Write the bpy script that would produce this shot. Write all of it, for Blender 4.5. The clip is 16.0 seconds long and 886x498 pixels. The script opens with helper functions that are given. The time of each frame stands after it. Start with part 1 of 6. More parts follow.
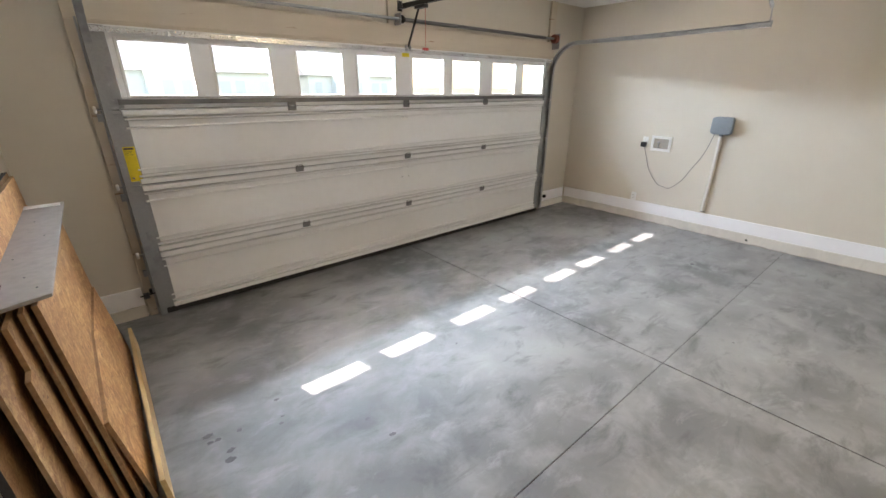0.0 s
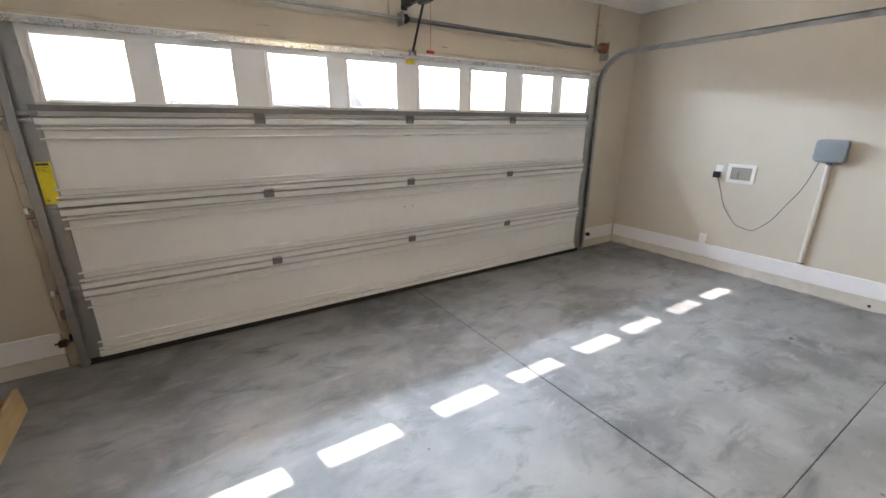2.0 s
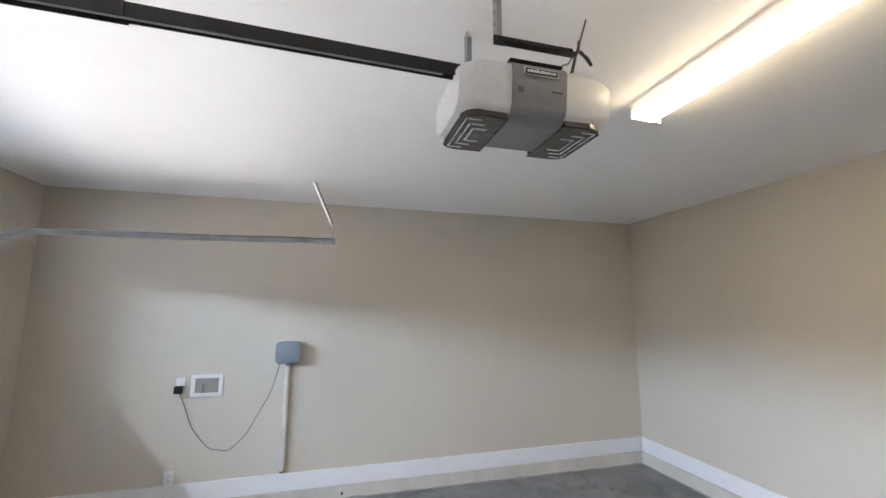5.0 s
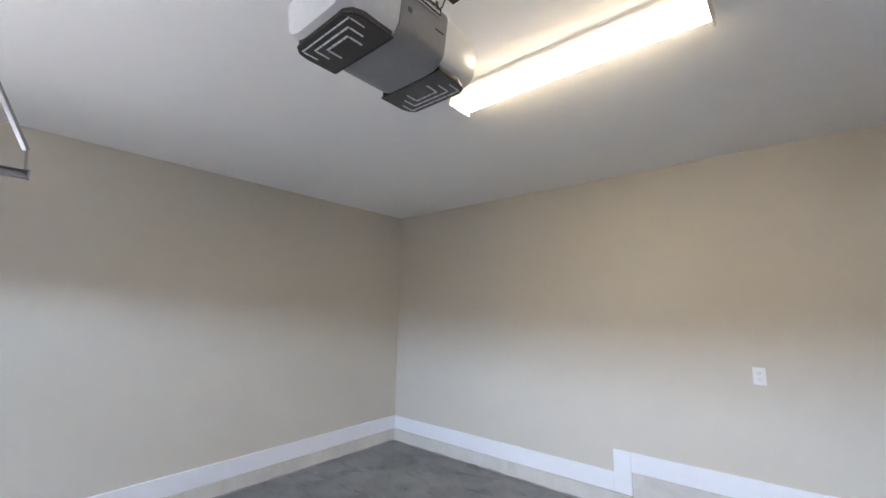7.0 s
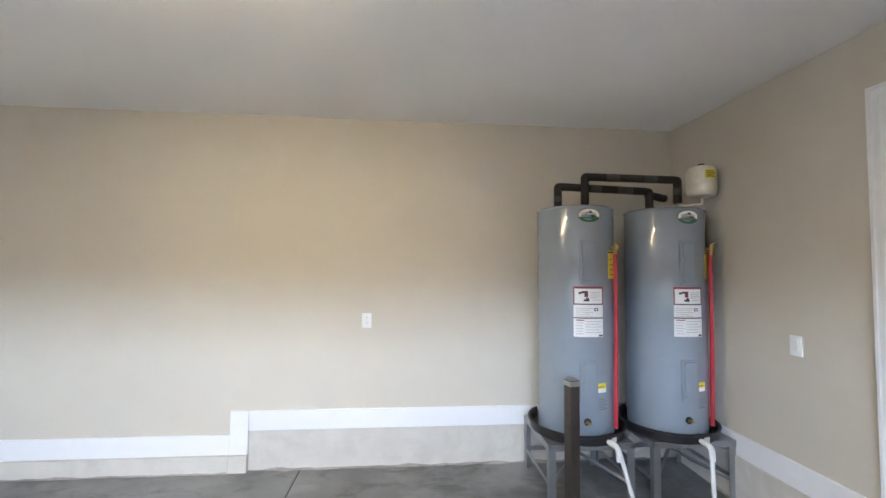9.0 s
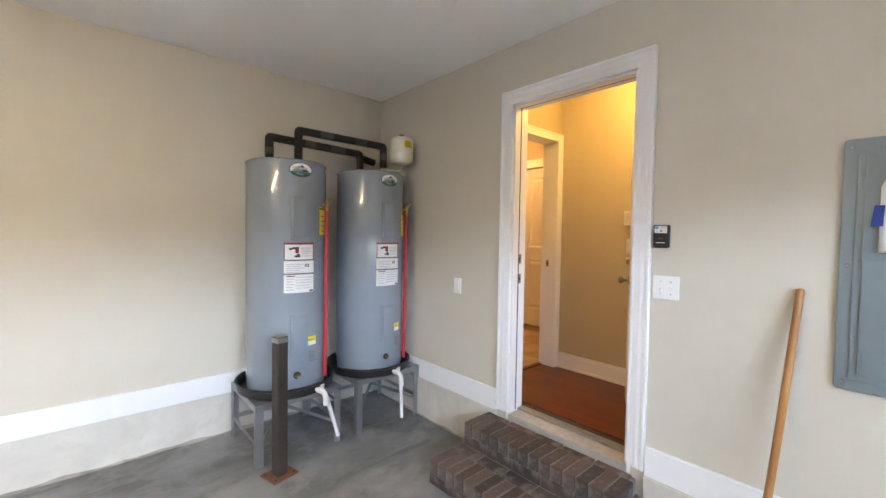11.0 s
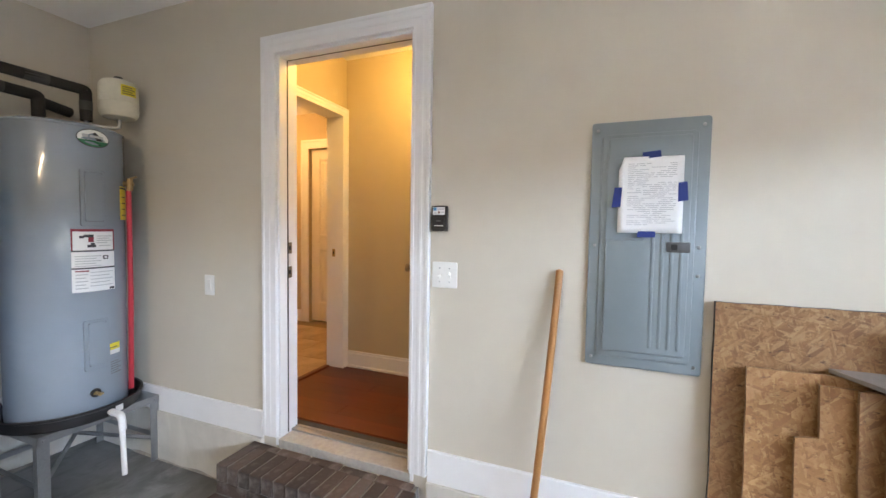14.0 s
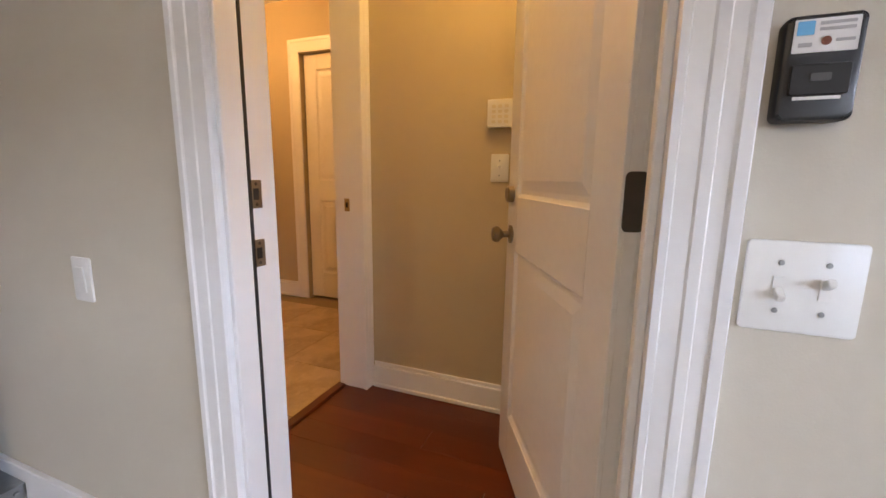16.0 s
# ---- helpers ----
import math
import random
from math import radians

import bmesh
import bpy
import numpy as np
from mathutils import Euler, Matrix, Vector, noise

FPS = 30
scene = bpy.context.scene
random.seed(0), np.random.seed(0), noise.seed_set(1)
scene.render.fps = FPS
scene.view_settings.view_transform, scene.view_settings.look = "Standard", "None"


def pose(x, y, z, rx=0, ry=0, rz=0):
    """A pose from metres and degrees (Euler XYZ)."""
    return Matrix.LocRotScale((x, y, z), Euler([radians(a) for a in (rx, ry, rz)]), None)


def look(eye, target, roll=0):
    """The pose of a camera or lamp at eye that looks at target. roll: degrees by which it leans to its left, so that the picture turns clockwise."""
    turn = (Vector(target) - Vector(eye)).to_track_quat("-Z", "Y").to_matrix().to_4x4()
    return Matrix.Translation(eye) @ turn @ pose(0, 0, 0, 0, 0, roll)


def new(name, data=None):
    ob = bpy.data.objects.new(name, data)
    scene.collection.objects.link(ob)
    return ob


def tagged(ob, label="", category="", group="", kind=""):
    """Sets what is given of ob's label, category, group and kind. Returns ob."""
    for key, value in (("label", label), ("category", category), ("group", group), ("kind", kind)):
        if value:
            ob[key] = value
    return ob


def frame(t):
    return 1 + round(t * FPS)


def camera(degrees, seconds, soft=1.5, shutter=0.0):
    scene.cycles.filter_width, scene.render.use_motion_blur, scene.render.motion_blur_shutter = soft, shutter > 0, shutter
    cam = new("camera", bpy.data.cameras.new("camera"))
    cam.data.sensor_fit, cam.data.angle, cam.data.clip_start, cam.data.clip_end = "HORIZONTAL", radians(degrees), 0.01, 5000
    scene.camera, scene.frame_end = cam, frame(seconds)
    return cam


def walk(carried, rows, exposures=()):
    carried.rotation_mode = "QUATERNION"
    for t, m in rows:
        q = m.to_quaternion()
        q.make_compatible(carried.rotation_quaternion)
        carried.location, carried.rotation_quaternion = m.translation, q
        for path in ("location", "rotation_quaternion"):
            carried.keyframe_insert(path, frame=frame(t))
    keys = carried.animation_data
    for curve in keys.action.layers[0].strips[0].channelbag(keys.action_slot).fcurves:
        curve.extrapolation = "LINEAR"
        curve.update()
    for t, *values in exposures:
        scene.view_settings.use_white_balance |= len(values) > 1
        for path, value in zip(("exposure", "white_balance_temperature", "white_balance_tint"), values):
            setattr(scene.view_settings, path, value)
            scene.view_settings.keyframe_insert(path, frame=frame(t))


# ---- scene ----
# ---- camera and walk ----
cam = camera(95.1, 16.0)
PATH = [
    (0, (0.175, 0.082, 1.704), (1.372, 1.503, 0.964), 0.4),
    (0.5, (0.289, 0.096, 1.592), (1.444, 1.561, 0.871), 0.4),
    (1, (0.482, 0.168, 1.502), (1.535, 1.731, 0.832), 0.4),
    (1.5, (0.753, 0.344, 1.453), (1.768, 1.94, 0.802), 0.3),
    (2, (1.024, 0.504, 1.55), (2.047, 2.112, 0.942), 0.4),
    (2.5, (1.174, 0.72, 1.623), (2.314, 2.314, 1.22), 0.6),
    (3, (1.31, 0.831, 1.692), (2.785, 2.167, 1.499), 0.7),
    (3.5, (1.497, 0.911, 1.718), (3.306, 1.765, 1.722), 0.7),
    (4, (1.583, 1.011, 1.73), (3.55, 1.329, 1.902), 0.9),
    (4.2, (1.588, 1.094, 1.733), (3.574, 1.202, 1.945), 0.8),
    (6.5, (2.081, 1.491, 1.606), (3.637, 0.273, 1.912), 0.6),
    (7, (2.058, 1.516, 1.563), (3.342, 0.013, 1.864), 0.7),
    (7.5, (2.006, 1.48, 1.538), (2.907, -0.286, 1.799), 0.6),
    (8, (1.938, 1.375, 1.538), (2.444, -0.55, 1.734), 0.5),
    (8.5, (1.881, 1.272, 1.537), (2.089, -0.711, 1.695), 0.5),
    (9, (1.944, 1.17, 1.562), (1.776, -0.82, 1.656), 0.5),
    (9.2, (1.988, 1.144, 1.601), (1.635, -0.824, 1.649), 0.7),
    (11.3, (1.779, 1.215, 1.508), (0.355, -0.188, 1.436), 0.7),
    (11.5, (1.749, 1.257, 1.508), (0.264, -0.081, 1.436), 0.6),
    (12, (1.665, 1.353, 1.528), (0.032, 0.2, 1.455), 0.6),
    (12.5, (1.59, 1.449, 1.547), (-0.157, 0.477, 1.477), 0.6),
    (13, (1.524, 1.488, 1.555), (-0.296, 0.662, 1.486), 0.8),
    (13.5, (1.458, 1.362, 1.51), (-0.394, 0.613, 1.434), 0.8),
    (14, (1.382, 1.099, 1.478), (-0.475, 0.363, 1.378), 0.9),
    (14.5, (1.158, 0.864, 1.423), (-0.697, 0.132, 1.265), 0.8),
    (15, (0.848, 0.627, 1.422), (-1.001, -0.105, 1.199), 0.8),
    (15.5, (0.594, 0.378, 1.419), (-1.246, -0.351, 1.131), 1.0),
    (15.8, (0.437, 0.277, 1.404), (-1.401, -0.44, 1.075), 0.9),
    (16, (0.325, 0.221, 1.398), (-1.511, -0.495, 1.059), 0.8),
]
EXPOSURES = [(0.0, 2.40, 6850, 18), (3.0, 2.16, 6600, 18), (4.2, 2.12, 6350, 17), (7.0, 2.14, 5900, 19), (9.2, 2.60, 6250, 17), (12.5, 2.76, 6500, 18), (14.5, 2.62, 6450, 18), (16.0, 2.42, 6600, 24)]
walk(cam, [(t, look(eye, target, roll)) for t, eye, target, roll in PATH], EXPOSURES)

# ---- world and sun ----
SUN_WAY = Vector((0.21, -0.942, -1.0)).normalized()      # the way the sunlight travels
world = bpy.data.worlds.new("sky")
scene.world = world
world.use_nodes = True
wn = world.node_tree.nodes
sky = wn.new("ShaderNodeTexSky")
sky.sky_type, sky.sun_disc = "NISHITA", False
sky.sun_elevation = math.asin(-SUN_WAY.z)
sky.sun_rotation = math.atan2(-SUN_WAY.x, -SUN_WAY.y)
sky.air_density, sky.dust_density = 1.6, 1.2
world.node_tree.links.new(sky.outputs[0], wn["Background"].inputs[0])
wn["Background"].inputs[1].default_value = 0.15

sun_data = bpy.data.lights.new("sun", "SUN")
sun_data.energy, sun_data.angle, sun_data.color = 5.0, radians(0.55), (1.0, 0.95, 0.88)
sun = new("sun", sun_data)
sun.matrix_world = look((0, 0, 0), SUN_WAY)

# daylight of the low bright sky, in the top of the overhead door's opening
sky_data = bpy.data.lights.new("sky_light", "AREA")
sky_data.shape, sky_data.size, sky_data.size_y = "RECTANGLE", 4.2, 0.03
sky_data.energy, sky_data.color, sky_data.spread = 39.0, (0.64, 0.815, 1.0), radians(128)
sky_light = new("sky_light", sky_data)
sky_light.matrix_world = look((2.9, 4.02, 2.012), (2.9, 3.0, 1.80))

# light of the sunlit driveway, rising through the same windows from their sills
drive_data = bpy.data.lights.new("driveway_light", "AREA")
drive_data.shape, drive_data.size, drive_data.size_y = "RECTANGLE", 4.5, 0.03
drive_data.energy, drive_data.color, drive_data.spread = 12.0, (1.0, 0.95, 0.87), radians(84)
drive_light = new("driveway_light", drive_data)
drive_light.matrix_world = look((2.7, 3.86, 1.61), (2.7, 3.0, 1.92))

HALL_WATTS, ROOM_WATTS, TUBE_STRENGTH, GLOBE_STRENGTH = 2.3, 3.5, 9.5, 4.5

# ---- plan ----
XW, XE, YS, YN, ZC = -0.28, 5.856, -2.071, 3.80, 2.748   # faces of the garage walls, and its ceiling
WALL = 0.14
DOOR_Y0, DOOR_Y1, SILL, DOOR_TOP = -0.495, 0.29, 0.345, 2.36   # doorway into the house
HALL_X, HALL_Y, HALL_TOP = -1.37, -0.83, 2.79                  # back wall and side wall of the hall
GX0, GX1, GTOP = 0.278, 5.09, 2.07                             # overhead door

# ---- materials ----
def material(name):
    m = bpy.data.materials.new(name)
    m.use_nodes = True
    n = m.node_tree.nodes
    return m, n, m.node_tree.links, n["Principled BSDF"]


def ramp(n, stops):
    r = n.new("ShaderNodeValToRGB")
    e = r.color_ramp.elements
    while len(e) < len(stops):
        e.new(0.5)
    for k, (p, c) in zip(e, stops):
        k.position = p
        k.color = (*c, 1) if len(c) == 3 else c
    return r


def coords(n, l, scale=(1, 1, 1), rot=(0, 0, 0), kind="Object"):
    tc = n.new("ShaderNodeTexCoord")
    mp = n.new("ShaderNodeMapping")
    mp.inputs["Scale"].default_value = scale
    mp.inputs["Rotation"].default_value = rot
    l.new(tc.outputs[kind], mp.inputs[0])
    return mp.outputs[0]


def noise_tex(n, l, vec, scale, detail=4, rough=0.55, swirl=0.0):
    t = n.new("ShaderNodeTexNoise")
    t.inputs["Distortion"].default_value = swirl
    t.inputs["Scale"].default_value, t.inputs["Detail"].default_value = scale, detail
    t.inputs["Roughness"].default_value = rough
    l.new(vec, t.inputs["Vector"])
    return t.outputs["Fac"]


def mixc(n, l, fac, a, b, mode="MIX"):
    m = n.new("ShaderNodeMix")
    m.data_type, m.blend_type = "RGBA", mode
    for sock, v in ((m.inputs[0], fac), (m.inputs[6], a), (m.inputs[7], b)):
        if isinstance(v, bpy.types.NodeSocket):
            l.new(v, sock)
        elif isinstance(v, (int, float)):
            sock.default_value = v
        else:
            sock.default_value = (*v, 1)
    return m.outputs[2]


def bump(n, l, height, strength, dist, bsdf, chain=None):
    b = n.new("ShaderNodeBump")
    b.inputs["Strength"].default_value, b.inputs["Distance"].default_value = strength, dist
    l.new(height, b.inputs["Height"])
    if chain is not None:
        l.new(chain, b.inputs["Normal"])
    l.new(b.outputs[0], bsdf.inputs["Normal"])
    return b.outputs[0]


def plain(name, colour, rough=0.5, metal=0.0, vary=0.08, grain=40.0, relief=0.0, spec=0.5, coat=0.0):
    """A painted, moulded or metal surface with slight soiling at two scales."""
    m, n, l, b = material(name)
    v = coords(n, l)
    f1, f2 = noise_tex(n, l, v, 2.3, 3), noise_tex(n, l, v, grain, 3)
    dark = tuple(c * (1 - vary) for c in colour)
    light = tuple(min(1, c * (1 + vary * 0.6)) for c in colour)
    c1 = mixc(n, l, f1, dark, light)
    c2 = mixc(n, l, ramp_out(n, l, f2, 0.4, 0.75), c1, tuple(c * (1 - vary * 1.2) for c in colour))
    l.new(c2, b.inputs["Base Color"])
    b.inputs["Metallic"].default_value = metal
    rr = n.new("ShaderNodeMapRange")
    rr.inputs["To Min"].default_value, rr.inputs["To Max"].default_value = max(0.03, rough - 0.08), min(1, rough + 0.08)
    l.new(f1, rr.inputs[0])
    l.new(rr.outputs[0], b.inputs["Roughness"])
    b.inputs["Specular IOR Level"].default_value = spec
    b.inputs["Coat Weight"].default_value = coat
    if relief:
        bump(n, l, f2, 0.5, relief, b)
    return m


def ramp_out(n, l, fac, lo, hi):
    r = n.new("ShaderNodeMapRange")
    r.inputs["From Min"].default_value, r.inputs["From Max"].default_value = lo, hi
    l.new(fac, r.inputs[0])
    return r.outputs[0]


def wall_paint(name, colour, vary=0.05):
    """Flat wall paint over lightly orange-peeled gypsum board."""
    m, n, l, b = material(name)
    v = coords(n, l)
    f1 = noise_tex(n, l, v, 0.9, 4)
    f2 = noise_tex(n, l, v, 7.0, 3)
    fine = noise_tex(n, l, v, 260.0, 2)
    c = mixc(n, l, f1, tuple(x * (1 - vary) for x in colour), tuple(x * (1 + vary * 0.5) for x in colour))
    c = mixc(n, l, ramp_out(n, l, f2, 0.55, 0.8), c, tuple(x * (1 - vary * 0.9) for x in colour))
    l.new(c, b.inputs["Base Color"])
    b.inputs["Roughness"].default_value = 0.75
    b.inputs["Specular IOR Level"].default_value = 0.25
    h = bump(n, l, f2, 0.25, 0.003, b)
    bump(n, l, fine, 0.35, 0.0006, b, h)
    return m


def concrete(name, light, dark, blotch=1.0, gloss=0.42, soft=1.0):
    """Troweled concrete: broad cloudy tones, paler scuffs, a few small dark spots."""
    m, n, l, b = material(name)
    v = coords(n, l)
    big = noise_tex(n, l, v, blotch, 3, 0.5)
    mid = noise_tex(n, l, v, blotch * 3.1, 8, 0.62, 0.35)
    scuff = noise_tex(n, l, coords(n, l, (1.0, 2.2, 1.0), (0, 0, 0.6)), 2.6, 9, 0.66, 0.45)
    fine = noise_tex(n, l, v, 70, 4)
    mean = tuple((p + q) / 2 for p, q in zip(light, dark))
    base = ramp(n, [(0.33, tuple(x + (y - x) * soft for x, y in zip(mean, dark))), (0.67, tuple(x + (y - x) * soft for x, y in zip(mean, light)))])
    l.new(big, base.inputs[0])
    c = mixc(n, l, ramp_out(n, l, mid, 0.44, 0.84), base.outputs[0], tuple(x + (y * 1.25 - x) * soft for x, y in zip(mean, light)))
    c = mixc(n, l, ramp_out(n, l, scuff, 0.47, 0.24), c, tuple(x + (y * 0.72 - x) * soft for x, y in zip(mean, dark)))
    c = mixc(n, l, ramp_out(n, l, scuff, 0.56, 0.80), c, tuple(x + (y * 1.3 - x) * soft for x, y in zip(mean, light)))
    spots = n.new("ShaderNodeTexVoronoi")
    spots.inputs["Scale"].default_value = 1.7
    l.new(v, spots.inputs["Vector"])
    c = mixc(n, l, ramp_out(n, l, spots.outputs["Distance"], 0.026, 0.016), c, tuple(x + (y * 0.5 - x) * soft for x, y in zip(mean, dark)))
    l.new(c, b.inputs["Base Color"])
    r = n.new("ShaderNodeMapRange")
    r.inputs["To Min"].default_value, r.inputs["To Max"].default_value = gloss - 0.04, gloss + 0.22
    l.new(mid, r.inputs[0])
    l.new(r.outputs[0], b.inputs["Roughness"])
    h = bump(n, l, mid, 0.15, 0.004, b)
    bump(n, l, fine, 0.25, 0.0008, b, h)
    return m


def osb(name, tone=1.0, flake=105.0):
    """Strand board: overlapping pale and brown wood flakes lying in all directions of the y, z sheet."""
    m, n, l, b = material(name)
    cols, hs = [], []
    for k, (turn, sc) in enumerate(((0.25, 1.0), (1.35, 1.2), (-0.75, 0.75))):
        mp = n.new("ShaderNodeMapping")
        mp.inputs["Scale"].default_value = (1.0, flake * 0.17 * sc, flake * sc)
        l.new(coords(n, l, (1, 1, 1), (turn, 0, 0)), mp.inputs[0])
        v = mp.outputs[0]
        g = noise_tex(n, l, v, 0.45, 4, 0.7)
        vo = n.new("ShaderNodeTexVoronoi")
        vo.inputs["Scale"].default_value = 1.0
        vo.inputs["Randomness"].default_value = 1.0
        l.new(v, vo.inputs["Vector"])
        sep = n.new("ShaderNodeSeparateColor")
        l.new(vo.outputs["Color"], sep.inputs[0])
        r = ramp(n, [(0.0, (0.27 * tone, 0.125 * tone, 0.045 * tone)), (0.3, (0.38 * tone, 0.19 * tone, 0.068 * tone)),
                     (0.65, (0.49 * tone, 0.265 * tone, 0.105 * tone)), (1.0, (0.60 * tone, 0.37 * tone, 0.165 * tone))])
        l.new(sep.outputs[0], r.inputs[0])
        cols.append(mixc(n, l, ramp_out(n, l, g, 0.45, 0.9), r.outputs[0], (0.30 * tone, 0.135 * tone, 0.045 * tone)))
        hs.append(sep.outputs[1])
    v = coords(n, l)
    p = ramp_out(n, l, noise_tex(n, l, v, 38, 5, 0.7), 0.47, 0.53)
    q = ramp_out(n, l, noise_tex(n, l, coords(n, l, (1, 1, 1), (0.4, 0, 0)), 31, 5, 0.7), 0.49, 0.55)
    out = mixc(n, l, q, mixc(n, l, p, cols[0], cols[1]), cols[2])
    out = mixc(n, l, ramp_out(n, l, noise_tex(n, l, coords(n, l, (1, 0.5, 1.6)), 46, 5, 0.7), 0.60, 0.68), out, (0.10 * tone, 0.04 * tone, 0.015 * tone))
    out = mixc(n, l, ramp_out(n, l, noise_tex(n, l, v, 2.2, 3), 0.35, 0.75), out, mixc(n, l, 0.35, out, (0.30 * tone, 0.14 * tone, 0.05 * tone)))
    l.new(out, b.inputs["Base Color"])
    b.inputs["Roughness"].default_value = 0.6
    bump(n, l, hs[0], 0.6, 0.0012, b)
    return m


def wood(name, light, dark, along=(2.0, 30.0, 30.0), rough=0.45, plank=False):
    m, n, l, b = material(name)
    v = coords(n, l, along)
    g = noise_tex(n, l, v, 1.0, 6, 0.6)
    big = noise_tex(n, l, coords(n, l), 1.7, 3)
    r = ramp(n, [(0.3, dark), (0.55, tuple((p + q) / 2 for p, q in zip(light, dark))), (0.75, light)])
    l.new(g, r.inputs[0])
    c = mixc(n, l, ramp_out(n, l, big, 0.4, 0.8), r.outputs[0], tuple(x * 0.7 for x in dark))
    if plank:
        info = n.new("ShaderNodeObjectInfo")
        c = mixc(n, l, ramp_out(n, l, info.outputs["Random"], -0.3, 3.0), c, tuple(x * 0.6 for x in dark))
    l.new(c, b.inputs["Base Color"])
    b.inputs["Roughness"].default_value = rough
    bump(n, l, g, 0.25, 0.001, b)
    return m


def glowing(name, colour, strength):
    m, n, l, b = material(name)
    b.inputs["Base Color"].default_value = (0.9, 0.9, 0.88, 1)
    b.inputs["Emission Color"].default_value = (*colour, 1)
    b.inputs["Emission Strength"].default_value = strength
    return m


def glass_mat(name, tint=(0.97, 0.98, 0.97), rough=0.0):
    m, n, l, b = material(name)
    b.inputs["Base Color"].default_value = (*tint, 1)
    b.inputs["Roughness"].default_value = rough
    b.inputs["IOR"].default_value = 1.45
    b.inputs["Transmission Weight"].default_value = 1.0
    return m


def steel(name, colour=(0.37, 0.38, 0.39), rough=0.36):
    """Galvanised steel with a faint spangle."""
    m, n, l, b = material(name)
    v = coords(n, l)
    vo = n.new("ShaderNodeTexVoronoi")
    vo.inputs["Scale"].default_value = 130
    l.new(v, vo.inputs["Vector"])
    sep = n.new("ShaderNodeSeparateColor")
    l.new(vo.outputs["Color"], sep.inputs[0])
    dirt = noise_tex(n, l, v, 6, 4)
    c = mixc(n, l, sep.outputs[0], tuple(x * 0.95 for x in colour), tuple(min(1, x * 1.04) for x in colour))
    c = mixc(n, l, ramp_out(n, l, dirt, 0.55, 0.8), c, tuple(x * 0.6 for x in colour))
    l.new(c, b.inputs["Base Color"])
    b.inputs["Metallic"].default_value = 0.85
    r = n.new("ShaderNodeMapRange")
    r.inputs["To Min"].default_value, r.inputs["To Max"].default_value = rough - 0.03, rough + 0.06
    l.new(sep.outputs[1], r.inputs[0])
    l.new(r.outputs[0], b.inputs["Roughness"])
    return m


WALL_PAINT = wall_paint("beige_wall_paint", (0.60, 0.555, 0.473), 0.03)
CEIL_PAINT = wall_paint("white_ceiling_paint", (0.89, 0.89, 0.88), 0.03)
HALL_PAINT = wall_paint("tan_hall_paint", (0.52, 0.44, 0.30))
TRIM = plain("white_trim_paint", (0.82, 0.82, 0.83), 0.33, vary=0.02, grain=12)
STEM = concrete("painted_stem_wall", (0.63, 0.60, 0.545), (0.54, 0.51, 0.455), 1.6, 0.7, 0.45)
SLAB = concrete("garage_slab", (0.243, 0.246, 0.248), (0.096, 0.098, 0.100))
JOINT = plain("dirty_joint", (0.055, 0.054, 0.052), 0.95, vary=0.4, grain=30)
DRIVE = concrete("driveway_concrete", (0.52, 0.51, 0.49), (0.42, 0.41, 0.40), 0.6, 0.8)
DOOR_WHITE = plain("white_steel_door", (0.79, 0.80, 0.80), 0.38, vary=0.03, grain=14)
OSB_D = osb("orange_strand_board", 1.15, 40)
OSB_A, OSB_B, OSB_C = osb("strand_board", 0.82, 80), osb("dark_strand_board", 0.62, 130), osb("pale_strand_board", 1.10, 56)
GALV = steel("galvanised_steel")
# paler copy of GALV, with light from the door windows in its colour
LIT_STEEL = steel("lit_galvanised_steel", (0.66, 0.68, 0.70), 0.28)
DARK_STEEL = steel("dark_worn_steel", (0.10, 0.085, 0.075), 0.5)
BLACK_STEEL = plain("black_steel", (0.018, 0.017, 0.017), 0.35, 0.3)
BLACK = plain("black_plastic", (0.015, 0.015, 0.016), 0.4)
# darker door white: the shade of pressed grooves as a colour
GROOVE_SHADE = plain("grey_groove_shade", (0.58, 0.58, 0.575), 0.5, vary=0.1)
RUBBER = plain("black_rubber", (0.02, 0.02, 0.02), 0.7)
WHITE_PLASTIC = plain("white_plastic", (0.80, 0.80, 0.78), 0.3, vary=0.03)
GLASS = glass_mat("window_glass")


def scuffed_board():
    m, n, l, b = material("scuffed_beige_board")
    v = coords(n, l)
    broad = noise_tex(n, l, coords(n, l, (0.5, 1, 3)), 3.0, 4)
    rub = noise_tex(n, l, coords(n, l, (2.2, 1, 16)), 1.4, 6, 0.6)
    c = mixc(n, l, broad, (0.50, 0.44, 0.35), (0.62, 0.55, 0.44))
    c = mixc(n, l, ramp_out(n, l, rub, 0.64, 0.70), c, (0.30, 0.19, 0.11))
    l.new(c, b.inputs["Base Color"])
    b.inputs["Roughness"].default_value = 0.6
    bump(n, l, noise_tex(n, l, v, 60, 3), 0.3, 0.0008, b)
    return m


HEADER = scuffed_board()
SPRING_STEEL = steel("oiled_spring_steel", (0.20, 0.20, 0.205), 0.42)
HEATER = plain("grey_enamelled_steel", (0.245, 0.285, 0.335), 0.2, 0.0, vary=0.03, grain=15, coat=0.7)
PANEL_GREY = plain("grey_powder_coat", (0.205, 0.245, 0.265), 0.34, vary=0.03, grain=10, coat=0.15)
BOX_GREY = plain("blue_grey_plastic", (0.21, 0.245, 0.275), 0.5)
CREAM = plain("cream_enamel", (0.74, 0.70, 0.58), 0.35)
FOAM = plain("black_pipe_foam", (0.022, 0.020, 0.018), 0.85, vary=0.3, grain=90, relief=0.001)
TAPE_GREY = plain("grey_tape", (0.10, 0.10, 0.10), 0.6)
